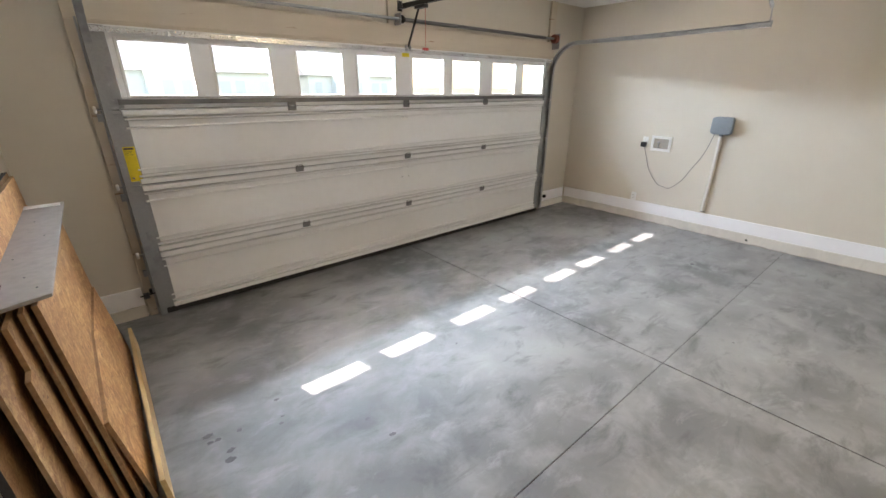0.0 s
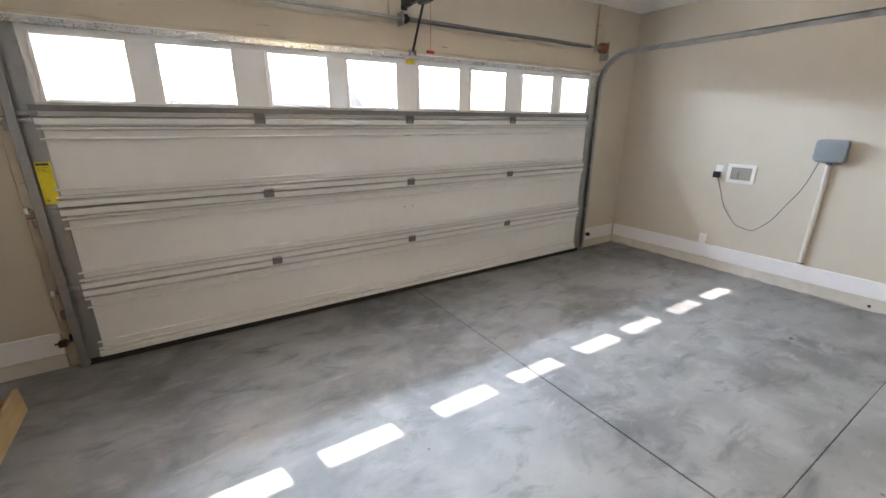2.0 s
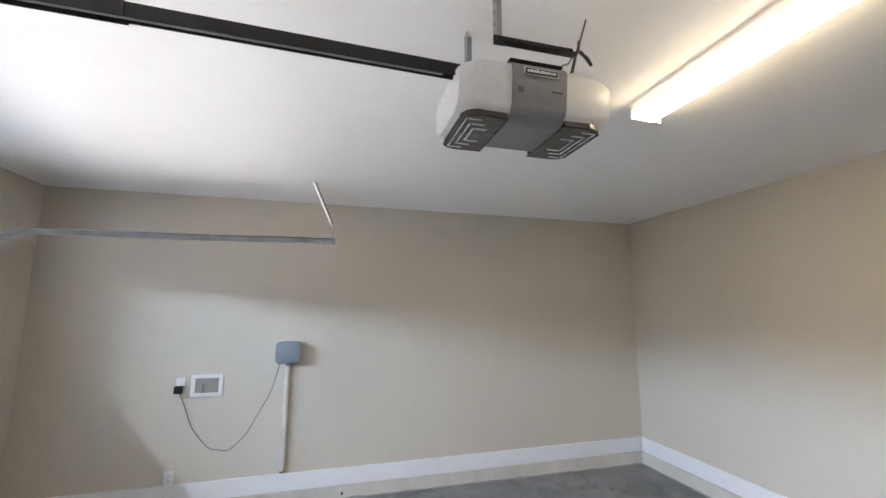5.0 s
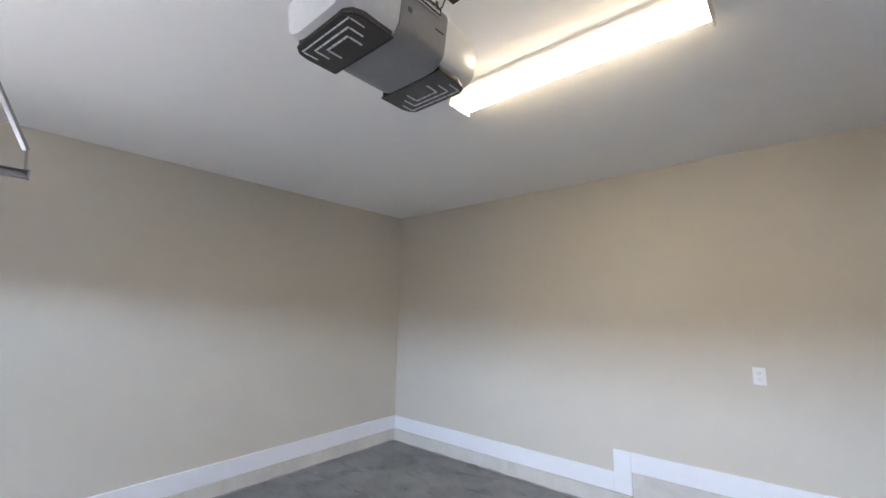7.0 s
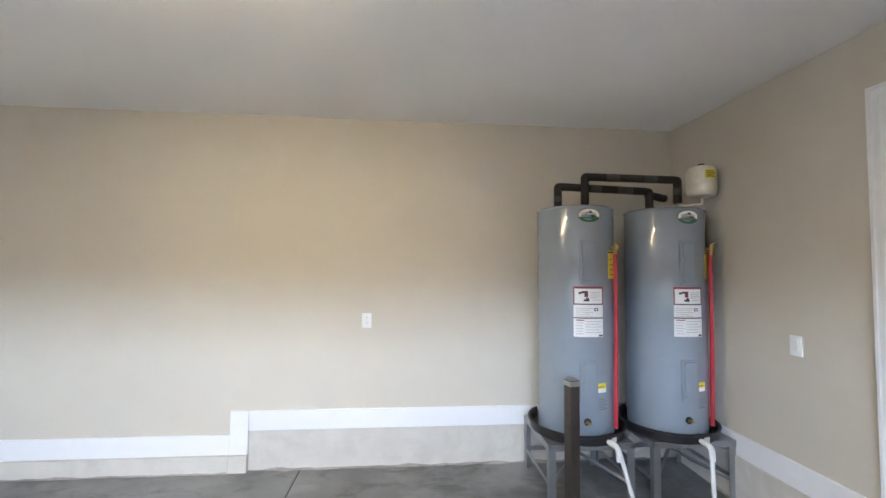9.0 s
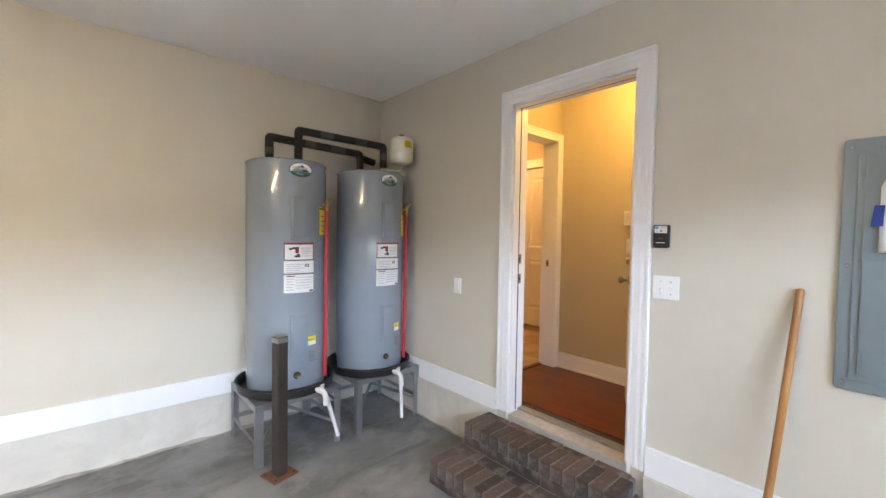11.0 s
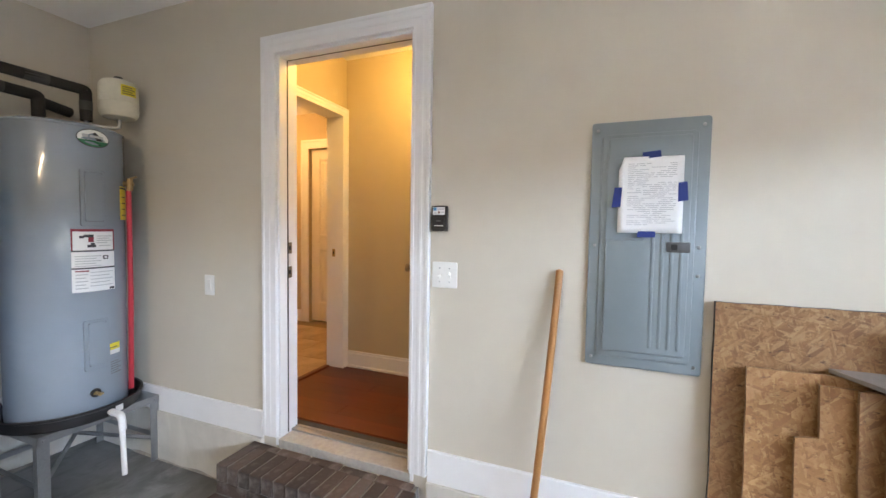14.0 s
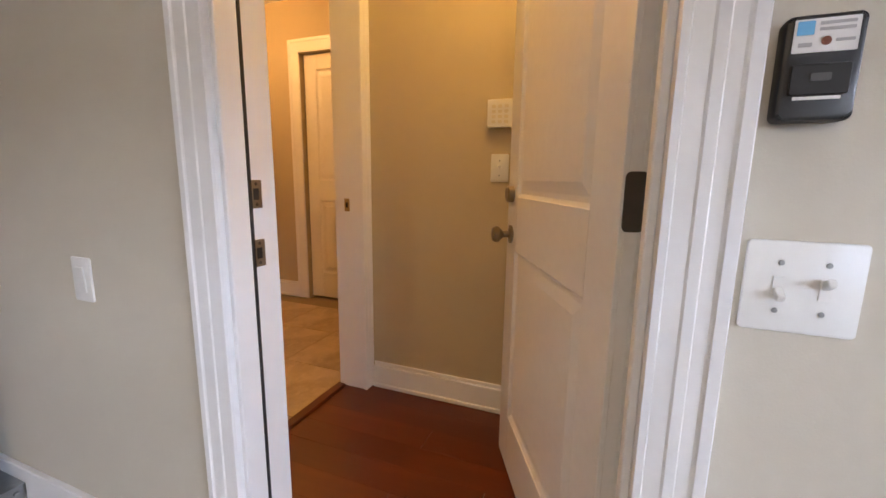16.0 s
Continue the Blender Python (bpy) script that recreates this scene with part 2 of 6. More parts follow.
PIPE_TAPE = plain("dark_pipe_tape", (0.045, 0.043, 0.042), 0.45, vary=0.2)
RED = plain("red_plastic_pipe", (0.50, 0.035, 0.05), 0.35)
YELLOW = plain("yellow_label", (0.80, 0.66, 0.03), 0.5)
PAPER = plain("white_paper", (0.80, 0.80, 0.80), 0.7, vary=0.03)
INK = plain("grey_print", (0.47, 0.47, 0.49), 0.7)
INK_DARK = plain("dark_print", (0.05, 0.05, 0.06), 0.7)
INK_RED = plain("red_print", (0.24, 0.022, 0.04), 0.6)
GREEN = plain("green_print", (0.02, 0.16, 0.07), 0.5)
SKY_BLUE = plain("light_blue_print", (0.12, 0.42, 0.72), 0.5)
TAPE_BLUE = plain("blue_painters_tape", (0.010, 0.032, 0.21), 0.6, vary=0.12)
BRASS = plain("aged_brass", (0.42, 0.30, 0.14), 0.35, 0.9)
NICKEL = plain("antique_nickel", (0.30, 0.25, 0.19), 0.32, 0.95)
BRONZE = plain("dark_bronze", (0.10, 0.085, 0.07), 0.5, 0.6)
PVC = plain("white_pvc", (0.80, 0.80, 0.79), 0.28, vary=0.03)
PINK = plain("dark_pink_plastic", (0.26, 0.030, 0.065), 0.16, vary=0.25, grain=25, relief=0.004)
POLE_WOOD = wood("varnished_pole_wood", (0.50, 0.25, 0.09), (0.34, 0.15, 0.045), (40, 40, 2.5), 0.35)
PINE = wood("raw_pine", (0.66, 0.48, 0.26), (0.52, 0.34, 0.15), (30, 1.6, 30), 0.6)
EDGE = plain("sawn_board_edge", (0.36, 0.21, 0.10), 0.8, vary=0.35, grain=45, relief=0.002)
EDGE_DARK = plain("dark_sealed_edge", (0.055, 0.055, 0.06), 0.8, vary=0.3)
GREY_BOARD = plain("grey_primed_board", (0.30, 0.27, 0.25), 0.7, vary=0.16, grain=25, relief=0.0006)
HALL_WOOD = wood("red_brown_floor_boards", (0.165, 0.032, 0.0052), (0.115, 0.0195, 0.0036), (22, 1.8, 22), 0.33, plank=True)
TILE = concrete("tan_floor_tile", (0.50, 0.38, 0.24), (0.36, 0.26, 0.15), 3.0, 0.4)
GROUT = plain("tan_grout", (0.30, 0.24, 0.17), 0.9)
MORTAR = plain("grey_mortar", (0.21, 0.20, 0.187), 0.95, vary=0.25, grain=80, relief=0.002)
GRASS = plain("mown_grass", (0.06, 0.09, 0.03), 0.9, vary=0.4, grain=8)
SIDING = plain("pale_house_siding", (0.80, 0.80, 0.79), 0.7)
FAR_GLASS = plain("far_window_glass", (0.66, 0.67, 0.68), 0.3)
SHINGLE = plain("grey_shingle", (0.34, 0.34, 0.35), 0.9, vary=0.2, grain=12)
TUBE_GLOW = glowing("lit_diffuser", (1.0, 0.80, 0.47), TUBE_STRENGTH)
TUBE_SIDE = glowing("lit_diffuser_flank", (1.0, 0.80, 0.48), TUBE_STRENGTH * 0.035)
HALL_GLOW = glowing("lit_hall_globe", (1.0, 0.62, 0.24), GLOBE_STRENGTH)
LENS = plain("smoky_lens", (0.06, 0.055, 0.05), 0.2, spec=0.6)


def brick_mat():
    m, n, l, b = material("dusty_brown_brick")
    v = coords(n, l)
    info = n.new("ShaderNodeObjectInfo")
    tone = ramp(n, [(0.0, (0.040, 0.030, 0.027)), (0.4, (0.060, 0.041, 0.035)), (0.75, (0.082, 0.057, 0.048)), (1.0, (0.11, 0.085, 0.074))])
    l.new(info.outputs["Random"], tone.inputs[0])
    dust, pit = noise_tex(n, l, v, 14, 5), noise_tex(n, l, v, 90, 4)
    c = mixc(n, l, ramp_out(n, l, dust, 0.5, 0.78), tone.outputs[0], (0.19, 0.17, 0.155))
    c = mixc(n, l, ramp_out(n, l, pit, 0.6, 0.8), c, (0.04, 0.03, 0.028))
    l.new(c, b.inputs["Base Color"])
    b.inputs["Roughness"].default_value = 0.9
    bump(n, l, pit, 0.6, 0.003, b)
    return m


BRICK = brick_mat()


# ---- building helpers ----
PLACE = {}      # the pose of each thing's own axes in the world


def thing(name, at=(0, 0, 0), turn=0.0, **tags):
    ob = new(name)
    ob.empty_display_size = 0.05
    m = pose(*at, 0, 0, turn)
    ob.matrix_basis = m
    PLACE[ob] = m
    return tagged(ob, **tags)


def mesh_of(name, bm, mat, smooth=False):
    bmesh.ops.recalc_face_normals(bm, faces=bm.faces)
    me = bpy.data.meshes.new(name)
    bm.to_mesh(me)
    bm.free()
    for x in (mat if isinstance(mat, (list, tuple)) else [mat]):
        me.materials.append(x)
    if smooth:
        for p in me.polygons:
            p.use_smooth = True
        me.set_sharp_from_angle(angle=radians(35))
    return me


def part(name, bm, mat, parent, label="", smooth=False):
    """One mesh under a thing or a part; bm is in the axes of the thing."""
    ob = new(name, mesh_of(name, bm, mat, smooth))
    ob.parent = parent
    return tagged(ob, label)


def solid(name, bm, mat, smooth=False, **tags):
    return tagged(new(name, mesh_of(name, bm, mat, smooth)), **tags)


def box(x0, x1, y0, y1, z0, z1, bevel=0.0, bm=None, seg=1):
    bm2 = bmesh.new()
    bmesh.ops.create_cube(bm2, size=1)
    for v in bm2.verts:
        v.co = Vector((x0 + (v.co.x + 0.5) * (x1 - x0), y0 + (v.co.y + 0.5) * (y1 - y0), z0 + (v.co.z + 0.5) * (z1 - z0)))
    if bevel:
        bmesh.ops.bevel(bm2, geom=bm2.edges[:], offset=bevel, segments=seg, profile=0.5, affect="EDGES")
    return join(bm, bm2)


def join(bm, bm2):
    if bm is None:
        return bm2
    me = bpy.data.meshes.new("tmp")
    bm2.to_mesh(me)
    bm2.free()
    bm.from_mesh(me)
    bpy.data.meshes.remove(me)
    return bm


def turned(bm, m):
    bm.transform(m)
    return bm


def tube(points, radius, sides=10, bm=None, caps=True):
    """A round bar along a line of points."""
    bm = bm or bmesh.new()
    pts = [Vector(p) for p in points]
    rings, up = [], None
    for k, p in enumerate(pts):
        d = (pts[min(k + 1, len(pts) - 1)] - pts[max(k - 1, 0)]).normalized()
        if up is None:
            up = Vector((0, 0, 1)) if abs(d.z) < 0.9 else Vector((1, 0, 0))
        side = d.cross(up).normalized()
        up = side.cross(d).normalized()
        r = radius[k] if isinstance(radius, (list, tuple)) else radius
        rings.append([bm.verts.new(p + r * (math.cos(a) * side + math.sin(a) * up)) for a in (2 * math.pi * i / sides for i in range(sides))])
    for a, b in zip(rings, rings[1:]):
        for i in range(sides):
            bm.faces.new((a[i], a[(i + 1) % sides], b[(i + 1) % sides], b[i]))
    if caps:
        bm.faces.new(rings[0][::-1])
        bm.faces.new(rings[-1])
    return bm


def lathe(profile, sides=48, bm=None, cx=0.0, cy=0.0, a0=0.0, a1=2 * math.pi):
    """A turned body: (radius, height) pairs round the upright axis through cx, cy."""
    bm = bm or bmesh.new()
    whole = a1 - a0 > 6.28
    steps = sides if whole else sides + 1
    rings = []
    for r, z in profile:
        if r < 1e-6:
            rings.append([bm.verts.new((cx, cy, z))])
        else:
            rings.append([bm.verts.new((cx + r * math.cos(a0 + (a1 - a0) * i / sides), cy + r * math.sin(a0 + (a1 - a0) * i / sides), z)) for i in range(steps)])
    for a, b in zip(rings, rings[1:]):
        for i in range(sides):
            j = (i + 1) % steps
            if len(a) == 1 and len(b) == 1:
                continue
            if len(a) == 1:
                bm.faces.new((a[0], b[j], b[i]))
            elif len(b) == 1:
                bm.faces.new((a[i], a[j], b[0]))
            else:
                bm.faces.new((a[i], a[j], b[j], b[i]))
    return bm


def prism(outline, depth, m, bm=None, bevel=0.0):
    """A flat outline (x, y) given thickness along its z, laid out by the pose m."""
    bm2 = bmesh.new()
    f = bm2.faces.new([bm2.verts.new((x, y, 0)) for x, y in outline])
    got = bmesh.ops.extrude_face_region(bm2, geom=[f])
    for v in got["geom"]:
        if isinstance(v, bmesh.types.BMVert):
            v.co.z += depth
    if bevel:
        bmesh.ops.bevel(bm2, geom=bm2.edges[:], offset=bevel, segments=2, profile=0.5, affect="EDGES")
    bm2.transform(m)
    return join(bm, bm2)


def rounded(w, h, r, n=5):
    """A rounded rectangle about 0, 0."""
    out = []
    for cx, cy, a in ((w / 2 - r, h / 2 - r, 0), (-w / 2 + r, h / 2 - r, 90), (-w / 2 + r, -h / 2 + r, 180), (w / 2 - r, -h / 2 + r, 270)):
        out += [(cx + r * math.cos(radians(a + 90 * i / n)), cy + r * math.sin(radians(a + 90 * i / n))) for i in range(n + 1)]
    return out


ON_W = Matrix(((0, 0, 1, XW), (1, 0, 0, 0), (0, 1, 0, 0), (0, 0, 0, 1)))      # drawing plane on the west wall: y, z, out into the room
ON_E = Matrix(((0, 0, -1, XE), (-1, 0, 0, 0), (0, 1, 0, 0), (0, 0, 0, 1)))    # on the east wall: -y, z
ON_S = Matrix(((-1, 0, 0, 0), (0, 0, 1, YS), (0, 1, 0, 0), (0, 0, 0, 1)))     # on the south wall: -x, z


def spot(m, u, v, out=0.0, roll=0.0):
    return m @ Matrix.Translation((u, v, out)) @ pose(0, 0, 0, 0, 0, roll)

# ---- structure ----
def structure(name, bm, mat, label, smooth=False):
    return solid(name, bm, mat, smooth, label=label, category="structure", kind="structure")


def fz(y):
    """Height of the slab, which falls a little towards the overhead door."""
    return 0.008 * (1.2 - y)


def slab_floor():
    """The slab with two sawn control joints as grooves."""
    bm = bmesh.new()
    cut_x, cut_y, w, thin = 2.745, 0.845, 0.010, 0.005
    xs = [XW - 0.05, cut_x - w / 2, cut_x + w / 2, XE + 0.05]
    ys = [YS - 0.05, cut_y - thin / 2, cut_y + thin / 2, YN + 0.26]
    for i in range(3):
        for j in range(3):
            cut = i == 1 or j == 1
            count = len(bm.faces)
            box(xs[i], xs[i + 1], ys[j], ys[j + 1], -0.12, -0.006 if cut else 0.0, bm=bm)
            bm.faces.ensure_lookup_table()
            for f in bm.faces[count:]:
                f.material_index = 1 if cut else 0
    for v in bm.verts:
        v.co.z += fz(v.co.y)
    return structure("floor", bm, [SLAB, JOINT], "mottled grey troweled concrete slab with sawn joints")


slab_floor()
structure("ceiling", box(XW - WALL, XE + WALL, YS - WALL, YN + 0.22, ZC, ZC + 0.14), CEIL_PAINT, "flat white painted garage ceiling")
bm = box(XW - WALL, XW, YS - WALL, DOOR_Y0 - 0.02, -0.15, ZC)
box(XW - WALL, XW, DOOR_Y1 + 0.02, YN + 0.22, -0.15, ZC, bm=bm)
box(XW - WALL, XW, DOOR_Y0 - 0.02, DOOR_Y1 + 0.02, DOOR_TOP + 0.02, ZC, bm=bm)
box(XW - WALL, XW, DOOR_Y0 - 0.02, DOOR_Y1 + 0.02, -0.15, SILL - 0.06, bm=bm)
structure("wall_west", bm, WALL_PAINT, "beige painted wall between garage and house")
structure("wall_east", box(XE, XE + WALL, YS - WALL, YN + 0.22, -0.15, ZC), WALL_PAINT, "beige painted side wall of the garage")
structure("wall_south", box(XW, XE, YS - WALL, YS, -0.15, ZC), WALL_PAINT, "beige painted back wall of the garage")
bm = box(XW, GX0 + 0.05, YN, YN + 0.22, -0.15, ZC)
box(GX1 - 0.05, XE, YN, YN + 0.22, -0.15, ZC, bm=bm)
box(GX0 + 0.05, GX1 - 0.05, YN, YN + 0.22, GTOP + 0.015, ZC, bm=bm)
structure("wall_north", bm, WALL_PAINT, "beige painted front wall round the overhead door")


def base_run(axis, a, b, z_low, z_high, face, sign, proud=0.028):
    """White board over the painted stem wall along a wall: axis x or y, from a to b, standing out by sign."""
    for lo, hi, out, name, mat, label in ((-0.05, z_low, proud, "stem_wall", STEM, "beige coated concrete stem wall"),
                                          (z_low, z_high, 0.018, "baseboard", TRIM, "wide flat white baseboard above the stem wall")):
        f0, f1 = sorted((face, face + sign * out))
        bm = box(f0, f1, a, b, lo, hi, 0.003) if axis == "y" else box(a, b, f0, f1, lo, hi, 0.003)
        structure(name, bm, mat, label)


LOW, HIGH, LOW2, HIGH2, STEP_X = 0.135, 0.282, 0.325, 0.472, 3.13
base_run("y", YS + 0.03, YN - 0.031, LOW, HIGH, XE, -1)
for ob in list(scene.objects)[-2:]:
    for v in ob.data.vertices:
        v.co.z += (0.021 - 0.0125 * (v.co.y - YS)) * (v.co.z > 0.05)
base_run("x", STEP_X + 0.135, XE - 0.001, LOW + 0.015, HIGH + 0.015, YS, 1, 0.042)
base_run("x", XW + 0.001, STEP_X, LOW2, HIGH2, YS, 1, 0.004)
structure("stem_wall", box(STEP_X + 0.001, STEP_X + 0.134, YS, YS + 0.042, -0.05, LOW + 0.014, 0.003), STEM, "beige coated end of the concrete stem wall")
structure("baseboard", box(STEP_X + 0.001, STEP_X + 0.134, YS, YS + 0.02, LOW + 0.015, HIGH2, 0.003), TRIM, "white upright board where the baseboard steps up")
base_run("y", YS + 0.03, DOOR_Y0 - 0.099, LOW2, HIGH2, XW, 1)
base_run("y", DOOR_Y1 + 0.094, YN - 0.031, LOW2, HIGH2, XW, 1)
base_run("x", XW + 0.03, GX0 - 0.09, 0.075, 0.225, YN, -1)
base_run("x", GX1 + 0.09, XE - 0.03, 0.075, 0.225, YN, -1)


def ragged_foot(axis, a, b, face, sign, seed, reach=0.03):
    """Uneven smear of cement where the stem wall meets the slab."""
    bm = bmesh.new()
    n = int((b - a) / 0.035)
    rows = []
    for i in range(n + 1):
        u = a + (b - a) * i / n
        q = noise.noise(Vector((u * 3.1, seed, 0))) + 0.6 * noise.noise(Vector((u * 11.0, seed, 4)))
        out = max(0.004, reach * (0.45 + 0.8 * q))
        up = max(0.004, 0.022 * (0.5 + 0.9 * noise.noise(Vector((u * 6.0, seed, 9)))))
        col = []
        for d, z in ((-0.002, up), (out * 0.45, up * 0.45), (out, 0.0008), (out, -0.004)):
            p = (u, face + sign * d) if axis == "x" else (face + sign * d, u)
            col.append(bm.verts.new((*p, fz(p[1]) + z)))
        rows.append(col)
    for p, q in zip(rows, rows[1:]):
        for k in range(3):
            bm.faces.new((p[k], p[k + 1], q[k + 1], q[k]))
    structure("cement_smear", bm, CEMENT, "rough cement smear at the foot of the stem wall", True)


CEMENT = concrete("rough_cement", (0.40, 0.375, 0.34), (0.25, 0.225, 0.20), 4.0, 0.8)
ragged_foot("x", 0.0, STEP_X, YS + 0.004, 1, 1.0, 0.04)
ragged_foot("x", STEP_X + 0.14, XE - 0.05, YS + 0.042, 1, 5.0, 0.02)
ragged_foot("y", YS + 0.05, YN - 0.05, XE - 0.028, -1, 8.0, 0.014)
ragged_foot("y", YS + 0.4, -0.66, XW + 0.028, 1, 12.0, 0.018)

# framing boards and stops round the overhead door
bm = box(GX0 - 0.075, GX0 + 0.03, YN - 0.034, YN, fz(YN), GTOP + 0.02, 0.002)
structure("trim", bm, HEADER, "beige painted door jamb board")
structure("trim", box(GX1 - 0.03, GX1 + 0.075, YN - 0.034, YN, fz(YN), GTOP + 0.02, 0.002), HEADER, "beige painted door jamb board")
structure("trim", box(GX0 - 0.075, GX1 + 0.12, YN - 0.034, YN, GTOP + 0.021, GTOP + 0.20, 0.002), HEADER, "scuffed beige header board above the door")
structure("trim", box(GX0 + 0.031, GX1 - 0.031, YN - 0.034, YN - 0.001, GTOP - 0.03, GTOP + 0.02, 0.002), HEADER, "stop board over the door")
for x0, x1, z0 in ((2.585, 2.70, GTOP + 0.201), (GX1 + 0.0, GX1 + 0.115, GTOP + 0.201), (GX0 - 0.11, GX0 + 0.0, GTOP + 0.201)):
    structure("trim", box(x0, x1, YN - 0.03, YN, z0, ZC - 0.005, 0.002), HEADER, "beige upright mounting board above the door")


# ---- doorway into the house, hall and room behind ----
def casing(name, along, face, out, a, b, z0, z1, w, stepped=True):
    """Moulded door casing round an opening, mitred at the corners: one profile carried up, over and down."""
    d = abs(out)
    if stepped:
        prof = ((0, 0), (0, 0.94), (0.02, 1.0), (0.17, 1.0), (0.20, 0.90), (0.23, 0.84), (0.40, 0.82), (0.42, 0.87), (0.56, 0.85), (0.60, 0.76), (0.84, 0.70), (0.86, 0.76), (0.97, 0.74), (1.0, 0.50), (1.0, 0))
    else:
        prof = ((0, 0), (0, 1.0), (0.2, 1.0), (0.26, 0.8), (0.9, 0.7), (1.0, 0.6), (1.0, 0))
    bm = bmesh.new()
    stations = []
    for f, p in prof:
        o, q = w - f * w, face + math.copysign(d * p, out)
        pts = ((a - o, z0), (a - o, z1 + o), (b + o, z1 + o), (b + o, z0))
        stations.append([bm.verts.new((q, u, v) if along == "y" else (u, q, v)) for u, v in pts])
    for p, q in zip(stations, stations[1:]):
        for i in range(3):
            bm.faces.new((p[i], p[i + 1], q[i + 1], q[i]))
    for i in (0, 3):
        bm.faces.new([s[i] for s in stations])
    return structure(name, bm, TRIM, "white moulded door casing")


casing("trim", "y", XW, 0.024, DOOR_Y0, DOOR_Y1, SILL, DOOR_TOP, 0.09)
JX = XW - WALL
bm = box(JX - 0.005, XW + 0.002, DOOR_Y0 - 0.019, DOOR_Y0, SILL - 0.05, DOOR_TOP + 0.019, 0.002)
box(JX - 0.005, XW + 0.002, DOOR_Y1, DOOR_Y1 + 0.019, SILL - 0.05, DOOR_TOP + 0.019, 0.002, bm=bm)
box(JX - 0.005, XW + 0.002, DOOR_Y0 + 0.001, DOOR_Y1 - 0.001, DOOR_TOP, DOOR_TOP + 0.019, 0.002, bm=bm)
for y0, y1 in ((DOOR_Y0, DOOR_Y0 + 0.013), (DOOR_Y1 - 0.013, DOOR_Y1)):
    box(XW - 0.055, XW + 0.001, y0, y1, SILL, DOOR_TOP, 0.002, bm=bm)
box(XW - 0.055, XW + 0.001, DOOR_Y0 + 0.014, DOOR_Y1 - 0.014, DOOR_TOP - 0.013, DOOR_TOP, 0.002, bm=bm)
structure("door_frame", bm, TRIM, "white painted door jamb with stop")
bm = box(XW - 0.064, XW - 0.056, DOOR_Y0, DOOR_Y0 + 0.012, SILL, DOOR_TOP)
box(XW - 0.064, XW - 0.056, DOOR_Y1 - 0.012, DOOR_Y1, SILL, DOOR_TOP, bm=bm)
box(XW - 0.064, XW - 0.056, DOOR_Y0 + 0.013, DOOR_Y1 - 0.013, DOOR_TOP - 0.012, DOOR_TOP, bm=bm)
structure("weather_strip", bm, RUBBER, "black foam weather strip in the door frame")
bm = box(JX - 0.01, XW + 0.004, DOOR_Y0, DOOR_Y1, SILL - 0.059, SILL - 0.012, 0.003)
structure("door_sill", bm, plain("dusty_sill_wood", (0.42, 0.40, 0.37), 0.7, vary=0.2), "dusty pale wooden sill under the doorway")
bm = box(JX - 0.014, JX + 0.045, DOOR_Y0, DOOR_Y1, SILL - 0.011, SILL + 0.002, 0.002)
box(JX + 0.004, JX + 0.016, DOOR_Y0, DOOR_Y1, SILL + 0.0021, SILL + 0.007, 0.002, bm=bm)
structure("threshold", bm, GALV, "scratched aluminium threshold strip")

HX = HALL_X
structure("hall_wall_back", box(HX - 0.12, HX, HALL_Y - 0.14, 1.3, SILL - 0.1, HALL_TOP), HALL_PAINT, "tan painted back wall of the hall")
OP0, OP1, OPT = -1.325, -0.52, 2.36          # opening in the hall's side wall
bm = box(HX + 0.001, OP0 - 0.001, HALL_Y - 0.14, HALL_Y, SILL - 0.1, HALL_TOP)
box(OP1, JX, HALL_Y - 0.14, HALL_Y, SILL - 0.1, HALL_TOP, bm=bm)
box(OP0, OP1, HALL_Y - 0.14, HALL_Y, OPT, HALL_TOP, bm=bm)
structure("hall_wall_side", bm, HALL_PAINT, "tan painted side wall of the hall with an opening")
structure("hall_wall_end", box(HX, JX, 1.3, 1.42, SILL - 0.1, HALL_TOP), HALL_PAINT, "tan painted end wall of the hall")
structure("hall_ceiling", box(-4.0, JX, -3.9, 1.42, HALL_TOP, HALL_TOP + 0.1), CEIL_PAINT, "white ceiling over the hall")
hall_floor = structure("hall_floor", box(HX, JX - 0.001, HALL_Y - 0.12, 1.3, SILL - 0.1, SILL - 0.012), EDGE_DARK, "red-brown wooden hall floor")
FX = -2.49
structure("room_floor_base", box(-4.0, JX - 0.001, -3.9, HALL_Y - 0.1201, SILL - 0.1, SILL - 0.012), GROUT, "tan grout bed under floor tiles")
bm = box(FX - 0.12, FX, -3.9, -2.145, SILL - 0.1, HALL_TOP)
box(FX - 0.12, FX, -1.405, HALL_Y, SILL - 0.1, HALL_TOP, bm=bm)
box(FX - 0.12, FX, -2.145, -1.405, 2.385, HALL_TOP, bm=bm)
structure("room_wall_far", bm, HALL_PAINT, "tan painted wall with a closet door")
structure("closet_wall", box(FX - 0.75, FX - 0.65, -2.6, -1.0, SILL - 0.1, HALL_TOP), HALL_PAINT, "tan painted back of the closet")
for y0 in (-2.6, -1.1):
    structure("closet_wall", box(FX - 0.649, FX - 0.121, y0, y0 + 0.1, SILL - 0.1, HALL_TOP), HALL_PAINT, "tan painted side of the closet")
structure("room_wall_south", box(FX, JX, -3.9, -3.78, SILL - 0.1, HALL_TOP), HALL_PAINT, "tan painted far wall of the tiled room")
structure("room_wall_north", box(FX, HX - 0.1201, HALL_Y - 0.14, HALL_Y, SILL - 0.1, HALL_TOP), HALL_PAINT, "tan painted wall beside the opening")
structure("room_wall_east", box(JX - 0.10, JX - 0.001, -3.78, HALL_Y - 0.1401, SILL - 0.1, HALL_TOP), HALL_PAINT, "tan painted wall behind the garage")
